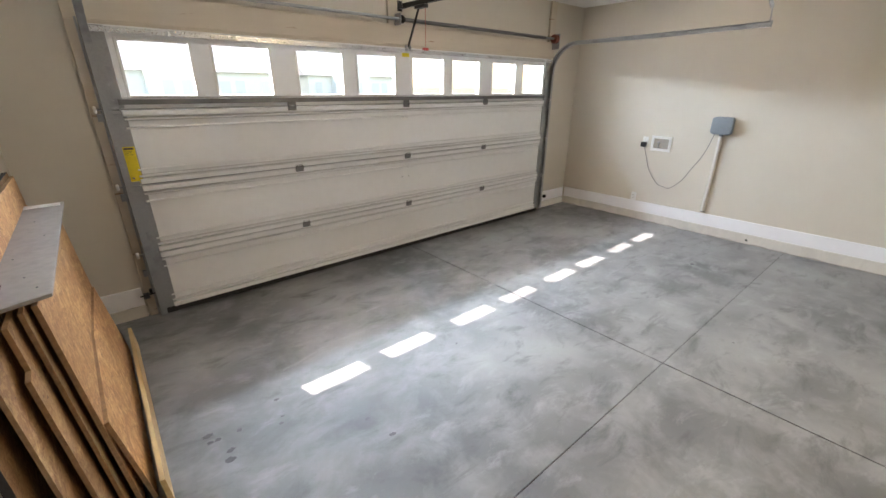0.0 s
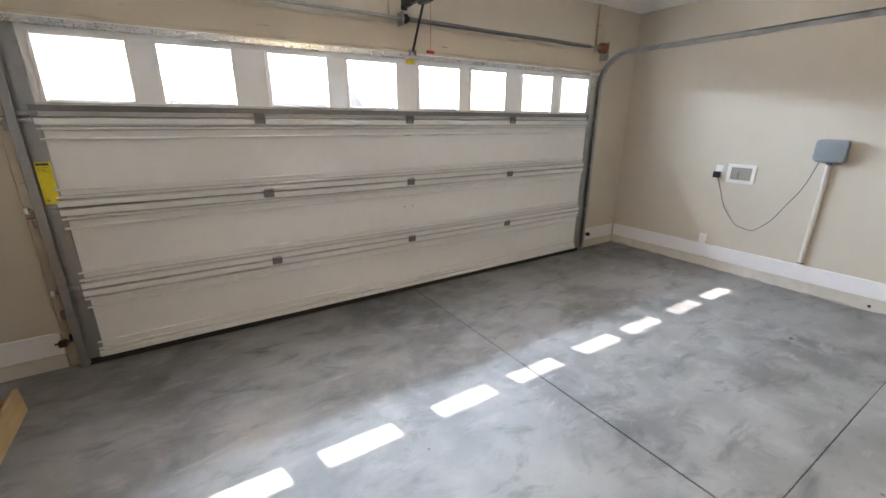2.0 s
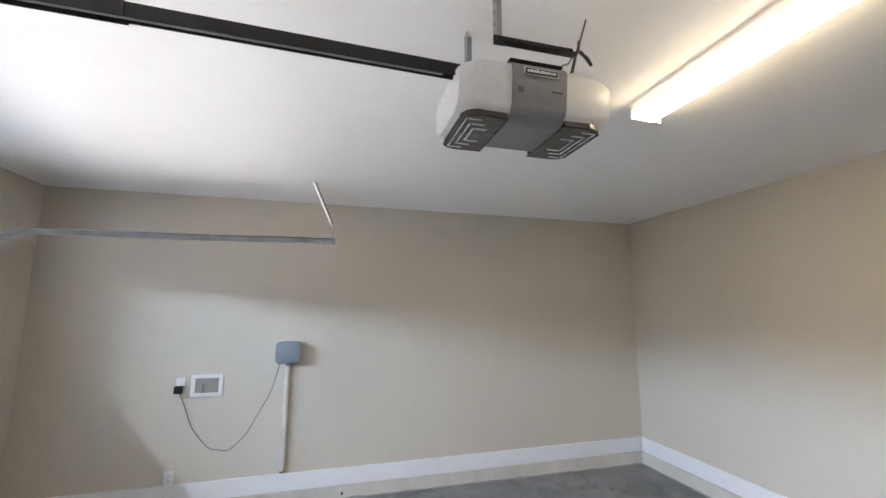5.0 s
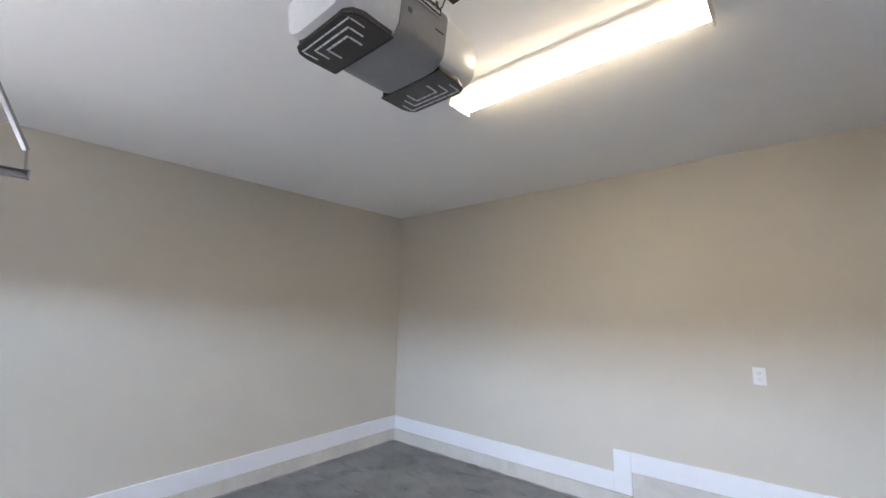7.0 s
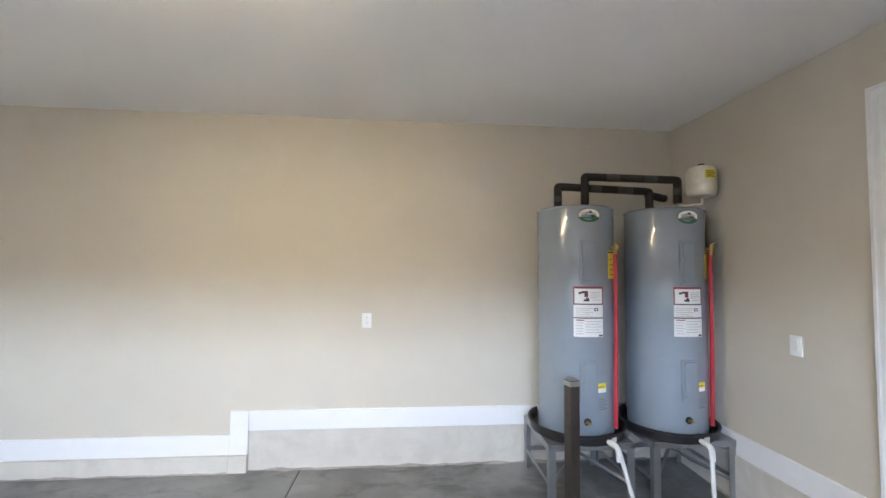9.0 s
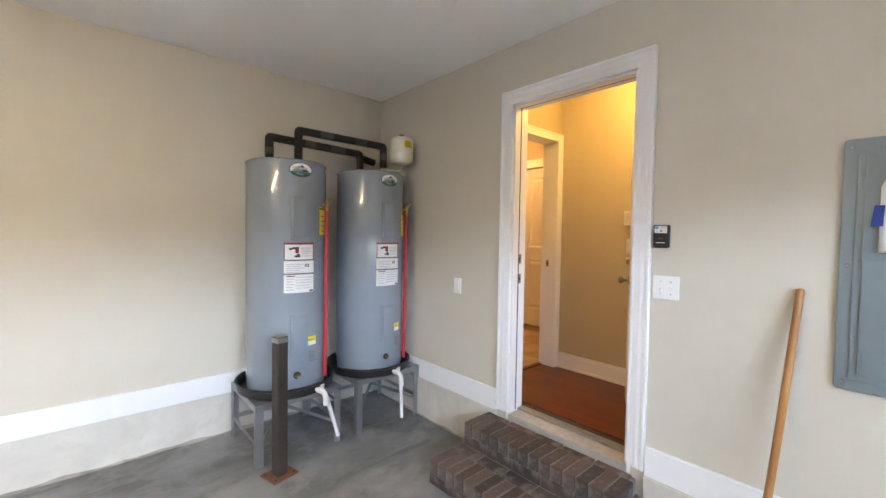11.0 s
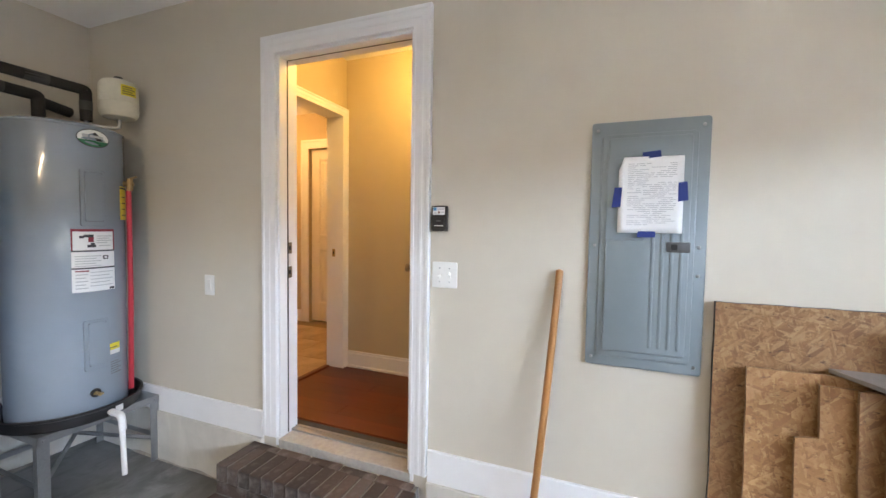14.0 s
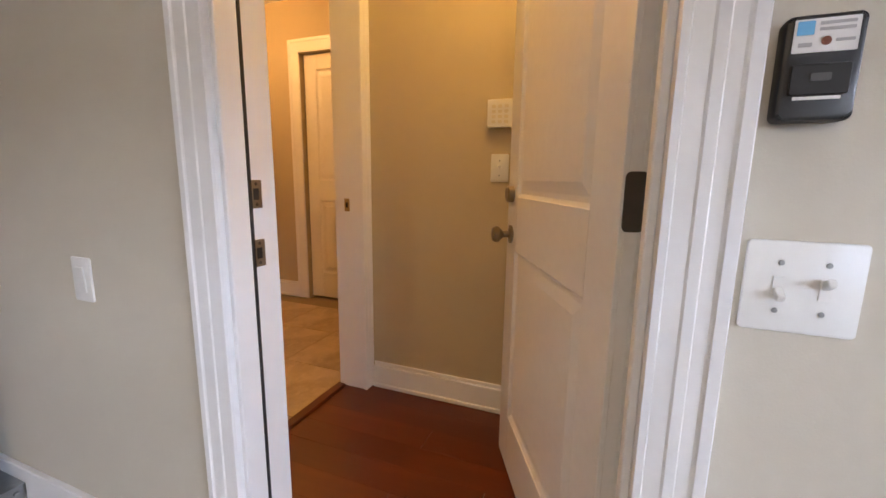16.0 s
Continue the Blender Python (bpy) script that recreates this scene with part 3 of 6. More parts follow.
casing("trim", "y", FX, 0.02, -2.145, -1.405, SILL, 2.385, 0.10, False)
casing("trim", "x", HALL_Y, 0.02, OP0 + 0.022, OP1 - 0.022, SILL, OPT - 0.02, 0.066)
bm = box(OP0, OP0 + 0.02, HALL_Y - 0.145, HALL_Y + 0.003, SILL, OPT, 0.002)
box(OP1 - 0.02, OP1, HALL_Y - 0.145, HALL_Y + 0.003, SILL, OPT, 0.002, bm=bm)
box(OP0 + 0.021, OP1 - 0.021, HALL_Y - 0.145, HALL_Y + 0.003, OPT - 0.02, OPT, 0.002, bm=bm)
structure("door_frame", bm, TRIM, "white painted frame of the inner opening")


def hall_base(axis, a, b, face, sign):
    bm = bmesh.new()
    for z0, z1, o in ((SILL, SILL + 0.115, 0.013), (SILL + 0.116, SILL + 0.135, 0.008), (SILL, SILL + 0.02, 0.022)):
        f0, f1 = sorted((face, face + sign * o))
        if axis == "y":
            box(f0, f1, a, b, z0, z1, 0.003, bm=bm)
        else:
            box(a, b, f0, f1, z0, z1, 0.003, bm=bm)
    structure("baseboard", bm, TRIM, "white moulded hall baseboard")


hall_base("y", HALL_Y + 0.025, 1.299, HX, 1)
hall_base("y", -3.77, -2.247, FX, 1)
hall_base("x", HX - 0.30, OP0 - 0.06, HALL_Y - 0.14, -1)
structure("transition_strip", box(OP0 + 0.022, OP1 - 0.022, HALL_Y - 0.155, HALL_Y - 0.11, SILL - 0.011, SILL + 0.012, 0.004), HALL_WOOD, "dark wooden strip between boards and tiles")

# ground outside
bm = box(-900, 900, YN + 0.24, 1500, -0.3, -0.13)
structure("ground", bm, GRASS, "mown green lawn reaching the horizon")
structure("driveway", box(GX0 - 0.6, GX1 + 0.6, YN + 0.221, 19, -0.129, -0.045), DRIVE, "pale concrete driveway in front of the garage")
structure("road", box(-300, 300, 19.001, 26, -0.128, -0.09), DRIVE, "grey street beyond the driveway")

# ---- overhead door ----
WIN_X = [0.645, 1.205, 1.84, 2.405, 3.027, 3.567, 4.20, 4.755]
WIN_W, WIN_Z0, WIN_Z1 = 0.412, 1.637, 1.982
SEAMS = [-0.002, 0.51, 1.032, 1.552, GTOP]
FY = 3.728                                  # inner skin of the door
HINGE_X = [1.533, 2.715, 3.865]


def overhead_door():
    g = thing("garage_door", label="closed white sectional overhead door with eight windows", category="garage door")
    for k in range(4):
        z0, z1 = SEAMS[k] + (0.03 if k == 0 else 0.003), SEAMS[k + 1] - 0.003
        bm = bmesh.new()
        if k < 3:
            box(GX0, GX1, FY, FY + 0.038, z0, z1, 0.004, bm=bm)
            box(GX0, GX1, FY + 0.016, FY + 0.034, z1 - 0.008, z1 + 0.016, bm=bm)
            lips = ((z1 - 0.042, z1 - 0.004, 0.030), (z1 - 0.068, z1 - 0.056, 0.030), (z1 - 0.128, z1 - 0.114, 0.020), (z0 + 0.006, z0 + 0.040, 0.036), (z0 + 0.054, z0 + 0.066, 0.030), (z0 + 0.100, z0 + 0.112, 0.020))
            for a, b, o in lips:
                box(GX0 + 0.09, GX1 - 0.09, FY - o, FY + 0.002, a, b, 0.003, bm=bm)
        else:
            edges = [GX0] + [e for c in WIN_X for e in (c - WIN_W / 2, c + WIN_W / 2)] + [GX1]
            box(GX0, GX1, FY, FY + 0.038, z0, WIN_Z0, 0.002, bm=bm)
            box(GX0, GX1, FY, FY + 0.038, WIN_Z1, z1, 0.002, bm=bm)
            for a, b in zip(edges[::2], edges[1::2]):
                box(a, b, FY + 0.001, FY + 0.037, WIN_Z0 - 0.002, WIN_Z1 + 0.002, bm=bm)
            box(GX0 + 0.09, GX1 - 0.09, FY - 0.008, FY + 0.002, z0 + 0.03, z0 + 0.052, 0.003, bm=bm)
        sec = part("section", bm, DOOR_WHITE, g, "white embossed steel section")
        if k == 3:
            for c in WIN_X:
                fr = bmesh.new()
                a, b, w = c - WIN_W / 2, c + WIN_W / 2, 0.016
                for r in ((a - w, a + 0.004, WIN_Z0 - w, WIN_Z1 + w), (b - 0.004, b + w, WIN_Z0 - w, WIN_Z1 + w), (a + 0.005, b - 0.005, WIN_Z0 - w, WIN_Z0 + 0.004), (a + 0.005, b - 0.005, WIN_Z1 - 0.004, WIN_Z1 + w)):
                    box(r[0], r[1], FY - 0.006, FY + 0.044, r[2], r[3], 0.002, bm=fr)
                part("window_frame", fr, WHITE_PLASTIC, sec, "white plastic window frame")
                pane = part("pane", box(a + 0.001, b - 0.001, FY + 0.018, FY + 0.021, WIN_Z0 + 0.001, WIN_Z1 - 0.001), GLASS, sec, "clear glass pane")
                pane.visible_shadow = False
        # galvanised end stiles
        for x0, x1 in ((GX0, GX0 + 0.112), (GX1 - 0.082, GX1)):
            bm = box(x0, x1, FY - 0.012, FY + 0.003, z0 + 0.006, z1 - 0.006, 0.003)
            for zz in (z0 + 0.05, z1 - 0.05):
                bm = join(bm, turned(lathe([(0, 0.004), (0.007, 0.004), (0.008, 0.0)], 8), Matrix.Translation(((x0 + x1) / 2, FY - 0.011, zz)) @ pose(0, 0, 0, 90)))
            part("end_stile", bm, GALV, g, "galvanised steel end stile")
    # struts across the top section
    bm = box(GX0 + 0.01, GX1 - 0.01, FY - 0.045, FY - 0.002, GTOP - 0.022, GTOP - 0.018)
    box(GX0 + 0.01, GX1 - 0.01, FY - 0.047, FY - 0.043, GTOP - 0.05, GTOP - 0.018, bm=bm)
    box(GX0 + 0.01, GX1 - 0.01, FY - 0.012, FY - 0.002, GTOP - 0.05, GTOP - 0.016, bm=bm)
    # the top strut's glow from the windows is put into its paler steel
    part("strut", bm, LIT_STEEL, g, "galvanised strut along the top edge, window light in its colour")
    bm = box(GX0 + 0.083, GX1 - 0.083, FY - 0.03, FY - 0.001, SEAMS[3] + 0.050, SEAMS[3] + 0.054)
    box(GX0 + 0.083, GX1 - 0.083, FY - 0.032, FY - 0.028, SEAMS[3] + 0.03, SEAMS[3] + 0.064, bm=bm)
    part("strut", bm, SPRING_STEEL, g, "dull galvanised strut below the windows")
    part("bottom_seal", box(GX0, GX1, FY - 0.008, FY + 0.04, -0.022, 0.027, 0.006), RUBBER, g, "black rubber bottom seal")
    part("bottom_rail", box(GX0, GX1, FY - 0.010, FY + 0.001, 0.029, 0.045, 0.002), GALV, g, "metal rail over the rubber seal")
    for z in SEAMS[1:4]:
        part("seam_strip", box(GX0 + 0.085, GX1 - 0.085, FY - 0.014, FY + 0.001, z - 0.0025, z + 0.0025), GALV, g, "dull steel lip at the joint of two sections")
        # grey strips on the skin draw groove shade; no groove is cut
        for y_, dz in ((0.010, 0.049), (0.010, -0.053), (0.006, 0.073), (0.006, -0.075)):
            part("shade_strip", box(GX0 + 0.088, GX1 - 0.088, FY - y_, FY + 0.001, z + dz - 0.003, z + dz + 0.003), GROOVE_SHADE, g, "thin grey strip painted as the shade of a pressed groove")
        for x in HINGE_X:
            bm = box(x - 0.036, x + 0.036, FY - 0.036, FY - 0.029, z + 0.004, z + 0.030, 0.002)
            box(x - 0.036, x + 0.036, FY - 0.036, FY - 0.029, z - 0.036, z - 0.004, 0.002, bm=bm)
            box(x - 0.028, x - 0.02, FY - 0.048, FY - 0.030, z - 0.02, z + 0.02, 0.001, bm=bm)
            box(x + 0.02, x + 0.028, FY - 0.048, FY - 0.030, z - 0.02, z + 0.02, 0.001, bm=bm)
            tube([(x - 0.036, FY - 0.038, z), (x + 0.036, FY - 0.038, z)], 0.007, 8, bm)
            part("hinge", bm, SPRING_STEEL, g, "dull galvanised door hinge", True)
        for s, x in ((1, GX0), (-1, GX1)):
            bm = box(min(x, x + s * 0.085), max(x, x + s * 0.085), FY - 0.022, FY - 0.013, z - 0.032, z - 0.004, 0.002)
            box(min(x, x + s * 0.085), max(x, x + s * 0.085), FY - 0.022, FY - 0.013, z + 0.004, z + 0.03, 0.002, bm=bm)
            tube([(x - s * 0.045, FY - 0.012, z), (x + s * 0.08, FY - 0.022, z)], 0.006, 8, bm)
            part("end_hinge", bm, GALV, g, "galvanised end hinge with roller stem", True)
            wheel = turned(lathe([(0.006, -0.009), (0.02, -0.009), (0.023, -0.004), (0.023, 0.004), (0.02, 0.009), (0.006, 0.009)], 14), Matrix.Translation((x - s * 0.05, FY - 0.012, z)) @ pose(0, 0, 0, 0, 90))
            part("roller", wheel, WHITE_PLASTIC, g, "white nylon roller", True)
    # labels
    part("warning_label", box(GX0 + 0.036, GX0 + 0.106, FY - 0.0135, FY - 0.0125, 1.05, 1.305), YELLOW, g, "yellow warning label on the stile")
    bm = box(GX0 + 0.042, GX0 + 0.098, FY - 0.0145, FY - 0.0138, 1.285, 1.297)
    for i in range(4):
        box(GX0 + 0.044, GX0 + 0.08 + 0.012 * (i % 3 == 0), FY - 0.0145, FY - 0.0138, 1.248 + 0.008 * i, 1.250 + 0.008 * i, bm=bm)
    part("label_print", bm, INK_DARK, g, "black bars of unreadable print")
    part("sticker", box(2.70, 2.785, FY - 0.002, FY - 0.001, 1.985, 2.02), YELLOW, g, "yellow sticker by the opener arm")
    part("nameplate", box(2.672, 2.744, FY - 0.002, FY - 0.001, 1.385, 1.43), WHITE_PLASTIC, g, "small white nameplate")
    part("nameplate_bar", box(2.672, 2.744, FY - 0.003, FY - 0.0021, 1.418, 1.43), BLACK, g, "black bar of the nameplate")
    bm = bmesh.new()
    for x, z in ((2.66, 0.90), (2.745, 0.90), (2.66, 0.80), (2.745, 0.80)):
        join(bm, turned(lathe([(0, 0.003), (0.006, 0.003), (0.007, 0)], 8), Matrix.Translation((x, FY, z)) @ pose(0, 0, 0, 90)))
    part("bolt", bm, GALV, g, "four small screw heads", True)
    # top bracket for the opener arm
    bm = box(2.70, 2.79, FY - 0.05, FY - 0.001, 2.035, 2.045, 0.001)
    box(2.715, 2.722, FY - 0.075, FY - 0.03, 2.045, 2.085, 0.001, bm=bm)
    box(2.755, 2.762, FY - 0.075, FY - 0.03, 2.045, 2.085, 0.001, bm=bm)
    part("arm_bracket", bm, GALV, g, "galvanised bracket for the opener arm")
    return g


overhead_door()


def sweep(x, path, profile, bm=None):
    """Sweeps an open strip profile (across, outward) along a path in the plane of constant x, giving it 2 mm of steel."""
    bm = bm or bmesh.new()
    rows = []
    for k, (y, z) in enumerate(path):
        a, b = path[max(k - 1, 0)], path[min(k + 1, len(path) - 1)]
        t = Vector((b[0] - a[0], b[1] - a[1])).normalized()
        n = Vector((-t.y, t.x))
        rows.append([bm.verts.new((x + u, y + n.x * v, z + n.y * v)) for u, v in profile])
    for p, q in zip(rows, rows[1:]):
        for i in range(len(profile)):
            j = (i + 1) % len(profile)
            bm.faces.new((p[i], p[j], q[j], q[i]))
    bm.faces.new(rows[0])
    bm.faces.new(rows[-1][::-1])
    return bm


def track(x, s, ty=3.716):
    """One side's track: upright, bend and level run with its hangers. s: towards the door."""
    tr = thing("door_track", (x, 3.70, fz(3.7)), label="galvanised steel roller track beside the overhead door", category="door track", group="overhead door tracks")
    PX, PY, PZ = x, 3.70, fz(3.7)

    def local(bm):
        return turned(bm, Matrix.Translation((-PX, -PY, -PZ)))
    path = [(ty, 0.0), (ty, 1.0), (ty, 1.90)]
    path += [(ty - 0.34 * (1 - math.cos(radians(a))), 1.90 + 0.34 * math.sin(radians(a))) for a in range(10, 91, 10)]
    path += [(2.4, 2.245), (1.37, 2.262)]
    w = 0.002
    prof = [(s * a, b) for a, b in ((0.022, 0.022), (0.022, 0.020), (-0.018, 0.020), (-0.020, 0.018), (-0.020, -0.018), (-0.018, -0.020), (0.022, -0.020), (0.022, -0.022), (-0.020, -0.022), (-0.0225, -0.020), (-0.0225, 0.020), (-0.020, 0.022))]
    part("rail", local(sweep(x, path, prof)), GALV, tr, "bent galvanised track")
    bm = box(min(x - s * 0.023, x - s * 0.036), max(x - s * 0.023, x - s * 0.036), 3.728, 3.732, 0.0, 2.1, 0.0)
    part("track_angle", local(bm), GALV, tr, "galvanised wall angle")
    for z in (0.35, 0.95, 1.5):
        bm = box(min(x - s * 0.02, x - s * 0.06), max(x - s * 0.02, x - s * 0.06), 3.735, YN - 0.035, z - 0.025, z + 0.025, 0.001)
        part("bracket", local(bm), GALV, tr)
    bm = box(x - 0.016, x + 0.016, 1.365, 1.375, 2.235, 2.29, 0.001)
    part("end_stop", local(bm), GALV, tr, "bolted end stop")
    # sloping ceiling strap and short drop
    bm = tube([(x, 1.395, 2.395), (x, 1.553, ZC - 0.003)], [0.016, 0.016], 4)
    part("ceiling_strap", local(bm), GALV, tr, "sloping perforated ceiling strap")
    part("drop_bar", local(tube([(x, 1.395, 2.41), (x, 1.383, 2.27)], 0.006, 6)), GALV, tr, "thin drop bar")
    bm = box(min(x - s * 0.055, x + s * 0.01), max(x - s * 0.055, x + s * 0.01), YN - 0.06, YN - 0.034, 0.17, 0.21, 0.002)
    tube([(x - s * 0.02, 3.70, 0.19), (x - s * 0.12, 3.70, 0.185)], 0.006, 8, bm)
    box(min(x - s * 0.06, x - s * 0.10), max(x - s * 0.06, x - s * 0.10), 3.675, 3.715, 0.165, 0.205, 0.004, bm=bm)
    part("sensor", local(bm), BLACK, tr, "black safety sensor on its bracket")
    return tr


track(GX1 + 0.05, -1)
track(GX0 + 0.012, 1, 3.688)


def torsion_shaft():
    ty, tz = 3.70, 2.305
    t = thing("torsion_shaft", (2.7, ty, tz), label="galvanised torsion shaft with drums above the door", category="shaft")
    def local(bm):
        return turned(bm, Matrix.Translation((-2.7, -ty, -tz)))
    part("shaft", local(tube([(GX0 - 0.11, ty, tz), (GX1 + 0.12, ty, tz)], 0.0135, 12)), GALV, t, "galvanised tube", True)
    part("spring", local(tube([(2.72, ty, tz), (4.9, ty, tz)], 0.018, 12)), SPRING_STEEL, t, "grey coil spring", True)
    bm = turned(lathe([(0.012, -0.02), (0.036, -0.018), (0.036, 0.0), (0.022, 0.004), (0.022, 0.02), (0.012, 0.02)], 16), Matrix.Translation((2.70, ty, tz)) @ pose(0, 0, 0, 0, 90))
    part("spring_cone", local(bm), BLACK_STEEL, t, "black winding cone", True)
    part("centre_bracket", local(box(2.655, 2.665, ty - 0.03, YN - 0.03, tz - 0.05, tz + 0.05, 0.002)), GALV, t)
    for x, s in ((GX0 - 0.06, 1), (GX1 + 0.07, -1)):
        part("end_plate", local(box(x - 0.004, x + 0.004, ty - 0.045, YN - 0.034, tz - 0.12, tz + 0.06, 0.002)), GALV, t)
        bm = turned(lathe([(0.012, -0.03), (0.05, -0.03), (0.053, -0.025), (0.047, -0.015), (0.047, 0.015), (0.053, 0.025), (0.05, 0.03), (0.012, 0.03)], 20), Matrix.Translation((x + s * 0.045, ty, tz)) @ pose(0, 0, 0, 0, 90))
        part("cable_drum", local(bm), plain("red_painted_drum" , (0.40, 0.07, 0.04), 0.5) if s == 1 else RUST, t, "rust-red painted cable drum", True)
    return t


RUST = plain("rust_red_paint", (0.22, 0.07, 0.04), 0.6, vary=0.2)
torsion_shaft()


# ---- opener ----
def opener():
    ox, oy, oz = 2.845, 0.81, 2.385
    o = thing("garage_door_opener", (ox, oy, oz), label="white and grey ceiling-hung garage door opener with black rail", category="door opener")
    def local(bm):
        return turned(bm, Matrix.Translation((-ox, -oy, -oz)))
    SHIFT = Vector((0.085, -0.048, 0.040))
    def still(bm):
        return turned(bm, Matrix.Translation(Vector((-ox, -oy, -oz)) - SHIFT))
    X0, X1, Y0, Y1, Z0, Z1 = 2.69, 3.0, 0.555, 1.065, 2.245, 2.43

    def shell(y0, y1, taper0, taper1, mat, label, name, grow=0.0):
        """A slice of the rounded housing along y."""
        bm = bmesh.new()
        rings = []
        n = 10
        for i in range(n + 1):
            f = i / n
            y = y0 + (y1 - y0) * f
            q = 1 - (taper0 * (1 - f) ** 4 + taper1 * f ** 4)
            zc, hx = (Z0 + Z1) / 2, (X1 - X0) / 2
            xc = (X0 + X1) / 2
            ring = []
            for u, v in rounded(2, 2, 0.42, 4):
                w = (1.0 if v > -0.2 else 1.0 - 0.22 * (-v - 0.2))
                ring.append(bm.verts.new((xc + u * (hx + grow) * w * (0.85 + 0.15 * q), y, zc + v * ((Z1 - Z0) / 2 + grow) * (q if v > 0 else 0.55 + 0.45 * q))))
            rings.append(ring)
        for a, b in zip(rings, rings[1:]):
            for i in range(len(a)):
                j = (i + 1) % len(a)
                bm.faces.new((a[i], a[j], b[j], b[i]))
        bm.faces.new(rings[0][::-1])
        bm.faces.new(rings[-1])
        return part(name, local(bm), mat, o, label, True)
    shell(0.719, 0.901, 0, 0, plain("opener_grey", (0.25, 0.25, 0.255), 0.42), "mid-grey centre housing", "housing", 0.003)
    shell(0.902, Y1, 0, 0.42, plain("opener_white", (0.72, 0.72, 0.71), 0.38), "white rounded end cover", "end_cover")
    shell(Y0, 0.718, 0.42, 0, WHITE_PLASTIC, "white rounded end cover", "end_cover")
    for y0, y1, fl in ((0.905, 1.046, 1), (0.574, 0.715, -1)):
        edge = y1 if fl > 0 else y0
        inner = y0 if fl > 0 else y1
        far = edge - fl * 0.045                 # the outer corners are rounded
        outline = [(2.722, inner), (2.982, inner), (2.982, far), (2.974, edge - fl * 0.016), (2.955, edge), (2.752, edge), (2.732, edge - fl * 0.016), (2.722, far)]
        if fl < 0:
            outline = outline[::-1]
        lens = part("lamp_lens", local(prism(outline, 0.026, Matrix.Translation((0, 0, Z0 - 0.004)), bevel=0.004)), LENS, o, "smoky lamp lens with rounded corners")
        bm = bmesh.new()
        for g, w in ((0.014, 0.004), (0.034, 0.005), (0.054, 0.006)):
            a0, a1 = 2.722 + g * 1.5, 2.982 - g * 1.5
            e, q = edge - fl * g, edge - fl * (0.135 - g * 0.4)
            lo, hi = sorted((e, e - fl * w))
            for k in range(4):                  # a dashed bright bar along the outer edge, and one leg
                u0 = a0 + (a1 - a0) * k / 4
                box(u0 + 0.002, u0 + (a1 - a0) / 4 - 0.002, lo, hi, Z0 - 0.0058, Z0 - 0.0041, bm=bm)
            lo, hi = sorted((e - fl * (w + 0.003), e - fl * 0.05))
            box(a1 - w, a1, lo, hi, Z0 - 0.0058, Z0 - 0.0041, bm=bm)
            box(a0, a0 + w, lo, hi, Z0 - 0.0058, Z0 - 0.0041, bm=bm)
        part("lens_rib", local(bm), PAPER, lens, "pale square ribs in the lens")
        rim = bmesh.new()
        for a, b in zip(outline, outline[1:] + outline[:1]):
            tube([(a[0], a[1], Z0 - 0.001), (b[0], b[1], Z0 - 0.001)], 0.0035, 6, rim)
        part("lens_rim", local(rim), BLACK, lens, "black rim round the lens")
    # front plate: a dark badge with a light edge
    part("badge", local(box(X0 - 0.006, X0 - 0.003, 0.752, 0.866, 2.375, 2.398)), WHITE_PLASTIC, o, "white edge of the badge")
    part("badge_face", local(box(X0 - 0.008, X0 - 0.0061, 0.755, 0.863, 2.378, 2.395)), BLACK, o, "plain black badge")
    bm = bmesh.new()
    for i in range(10):
        box(X0 - 0.0092, X0 - 0.0081, 0.762 + 0.0098 * i, 0.769 + 0.0098 * i, 2.382, 2.391 - 0.002 * (i % 2), bm=bm)
    part("badge_print", local(bm), WHITE_PLASTIC, o, "pale bars on the badge")
    bm = box(X0 - 0.0055, X0 - 0.003, 0.870, 0.886, 2.318, 2.334, 0.001)
    part("button", local(bm), TAPE_GREY, o, "small square button")
    part("slot", local(box(X0 - 0.0055, X0 - 0.003, 0.74, 0.775, 2.328, 2.331)), BLACK, o)
    # rail, in three joined lengths
    def rail_pt(f):
        return Vector((2.715 + (2.845 - 2.715) * f, 3.70 + (1.0 - 3.70) * f, 2.418 + (2.434 - 2.418) * f))
    for k, (f0, f1, e) in enumerate(((0.0, 0.36, 0.0), (0.35, 0.68, 0.004), (0.67, 1.0, 0.0))):
        a, b = rail_pt(f0), rail_pt(f1)
        d = (b - a).normalized()
        m = Matrix.Translation(a) @ d.to_track_quat("Y", "Z").to_matrix().to_4x4()
        L = (b - a).length
        w, t, h = 0.015 + e, 0.011 + e, 0.019 + e * 0.8
        bm = prism([(-w, -h), (-t, -h), (-t, 0.014), (t, 0.014), (t, -h), (w, -h), (w, h), (-w, h)], L, Matrix(((1, 0, 0, 0), (0, 0, 1, 0), (0, 1, 0, 0), (0, 0, 0, 1))))
        part("rail", still(turned(bm, m)), BLACK_STEEL, o, "black steel rail length")
    a, b = rail_pt(0.02), rail_pt(0.98)
    part("chain", still(tube([a - Vector((0, 0, 0.012)), b - Vector((0, 0, 0.012))], 0.006, 6)), GALV, o, "drive chain inside the rail")
    # trolley and arm
    p = rail_pt(0.09)
    part("trolley", still(box(p.x - 0.028, p.x + 0.028, p.y - 0.09, p.y + 0.06, p.z - 0.05, p.z - 0.02, 0.006)), BLACK, o, "black trolley")
    bm = tube([(p.x + 0.005, p.y + 0.03, p.z - 0.045), (2.738, FY - 0.055, 2.07)], 0.011, 6)
    part("arm", still(bm), BLACK_STEEL, o, "black door arm")
    bm = tube([(p.x + 0.02, p.y - 0.05, p.z - 0.05), (p.x + 0.021, p.y - 0.052, p.z - 0.22), (p.x + 0.02, p.y - 0.05, p.z - 0.37)], 0.0022, 6)
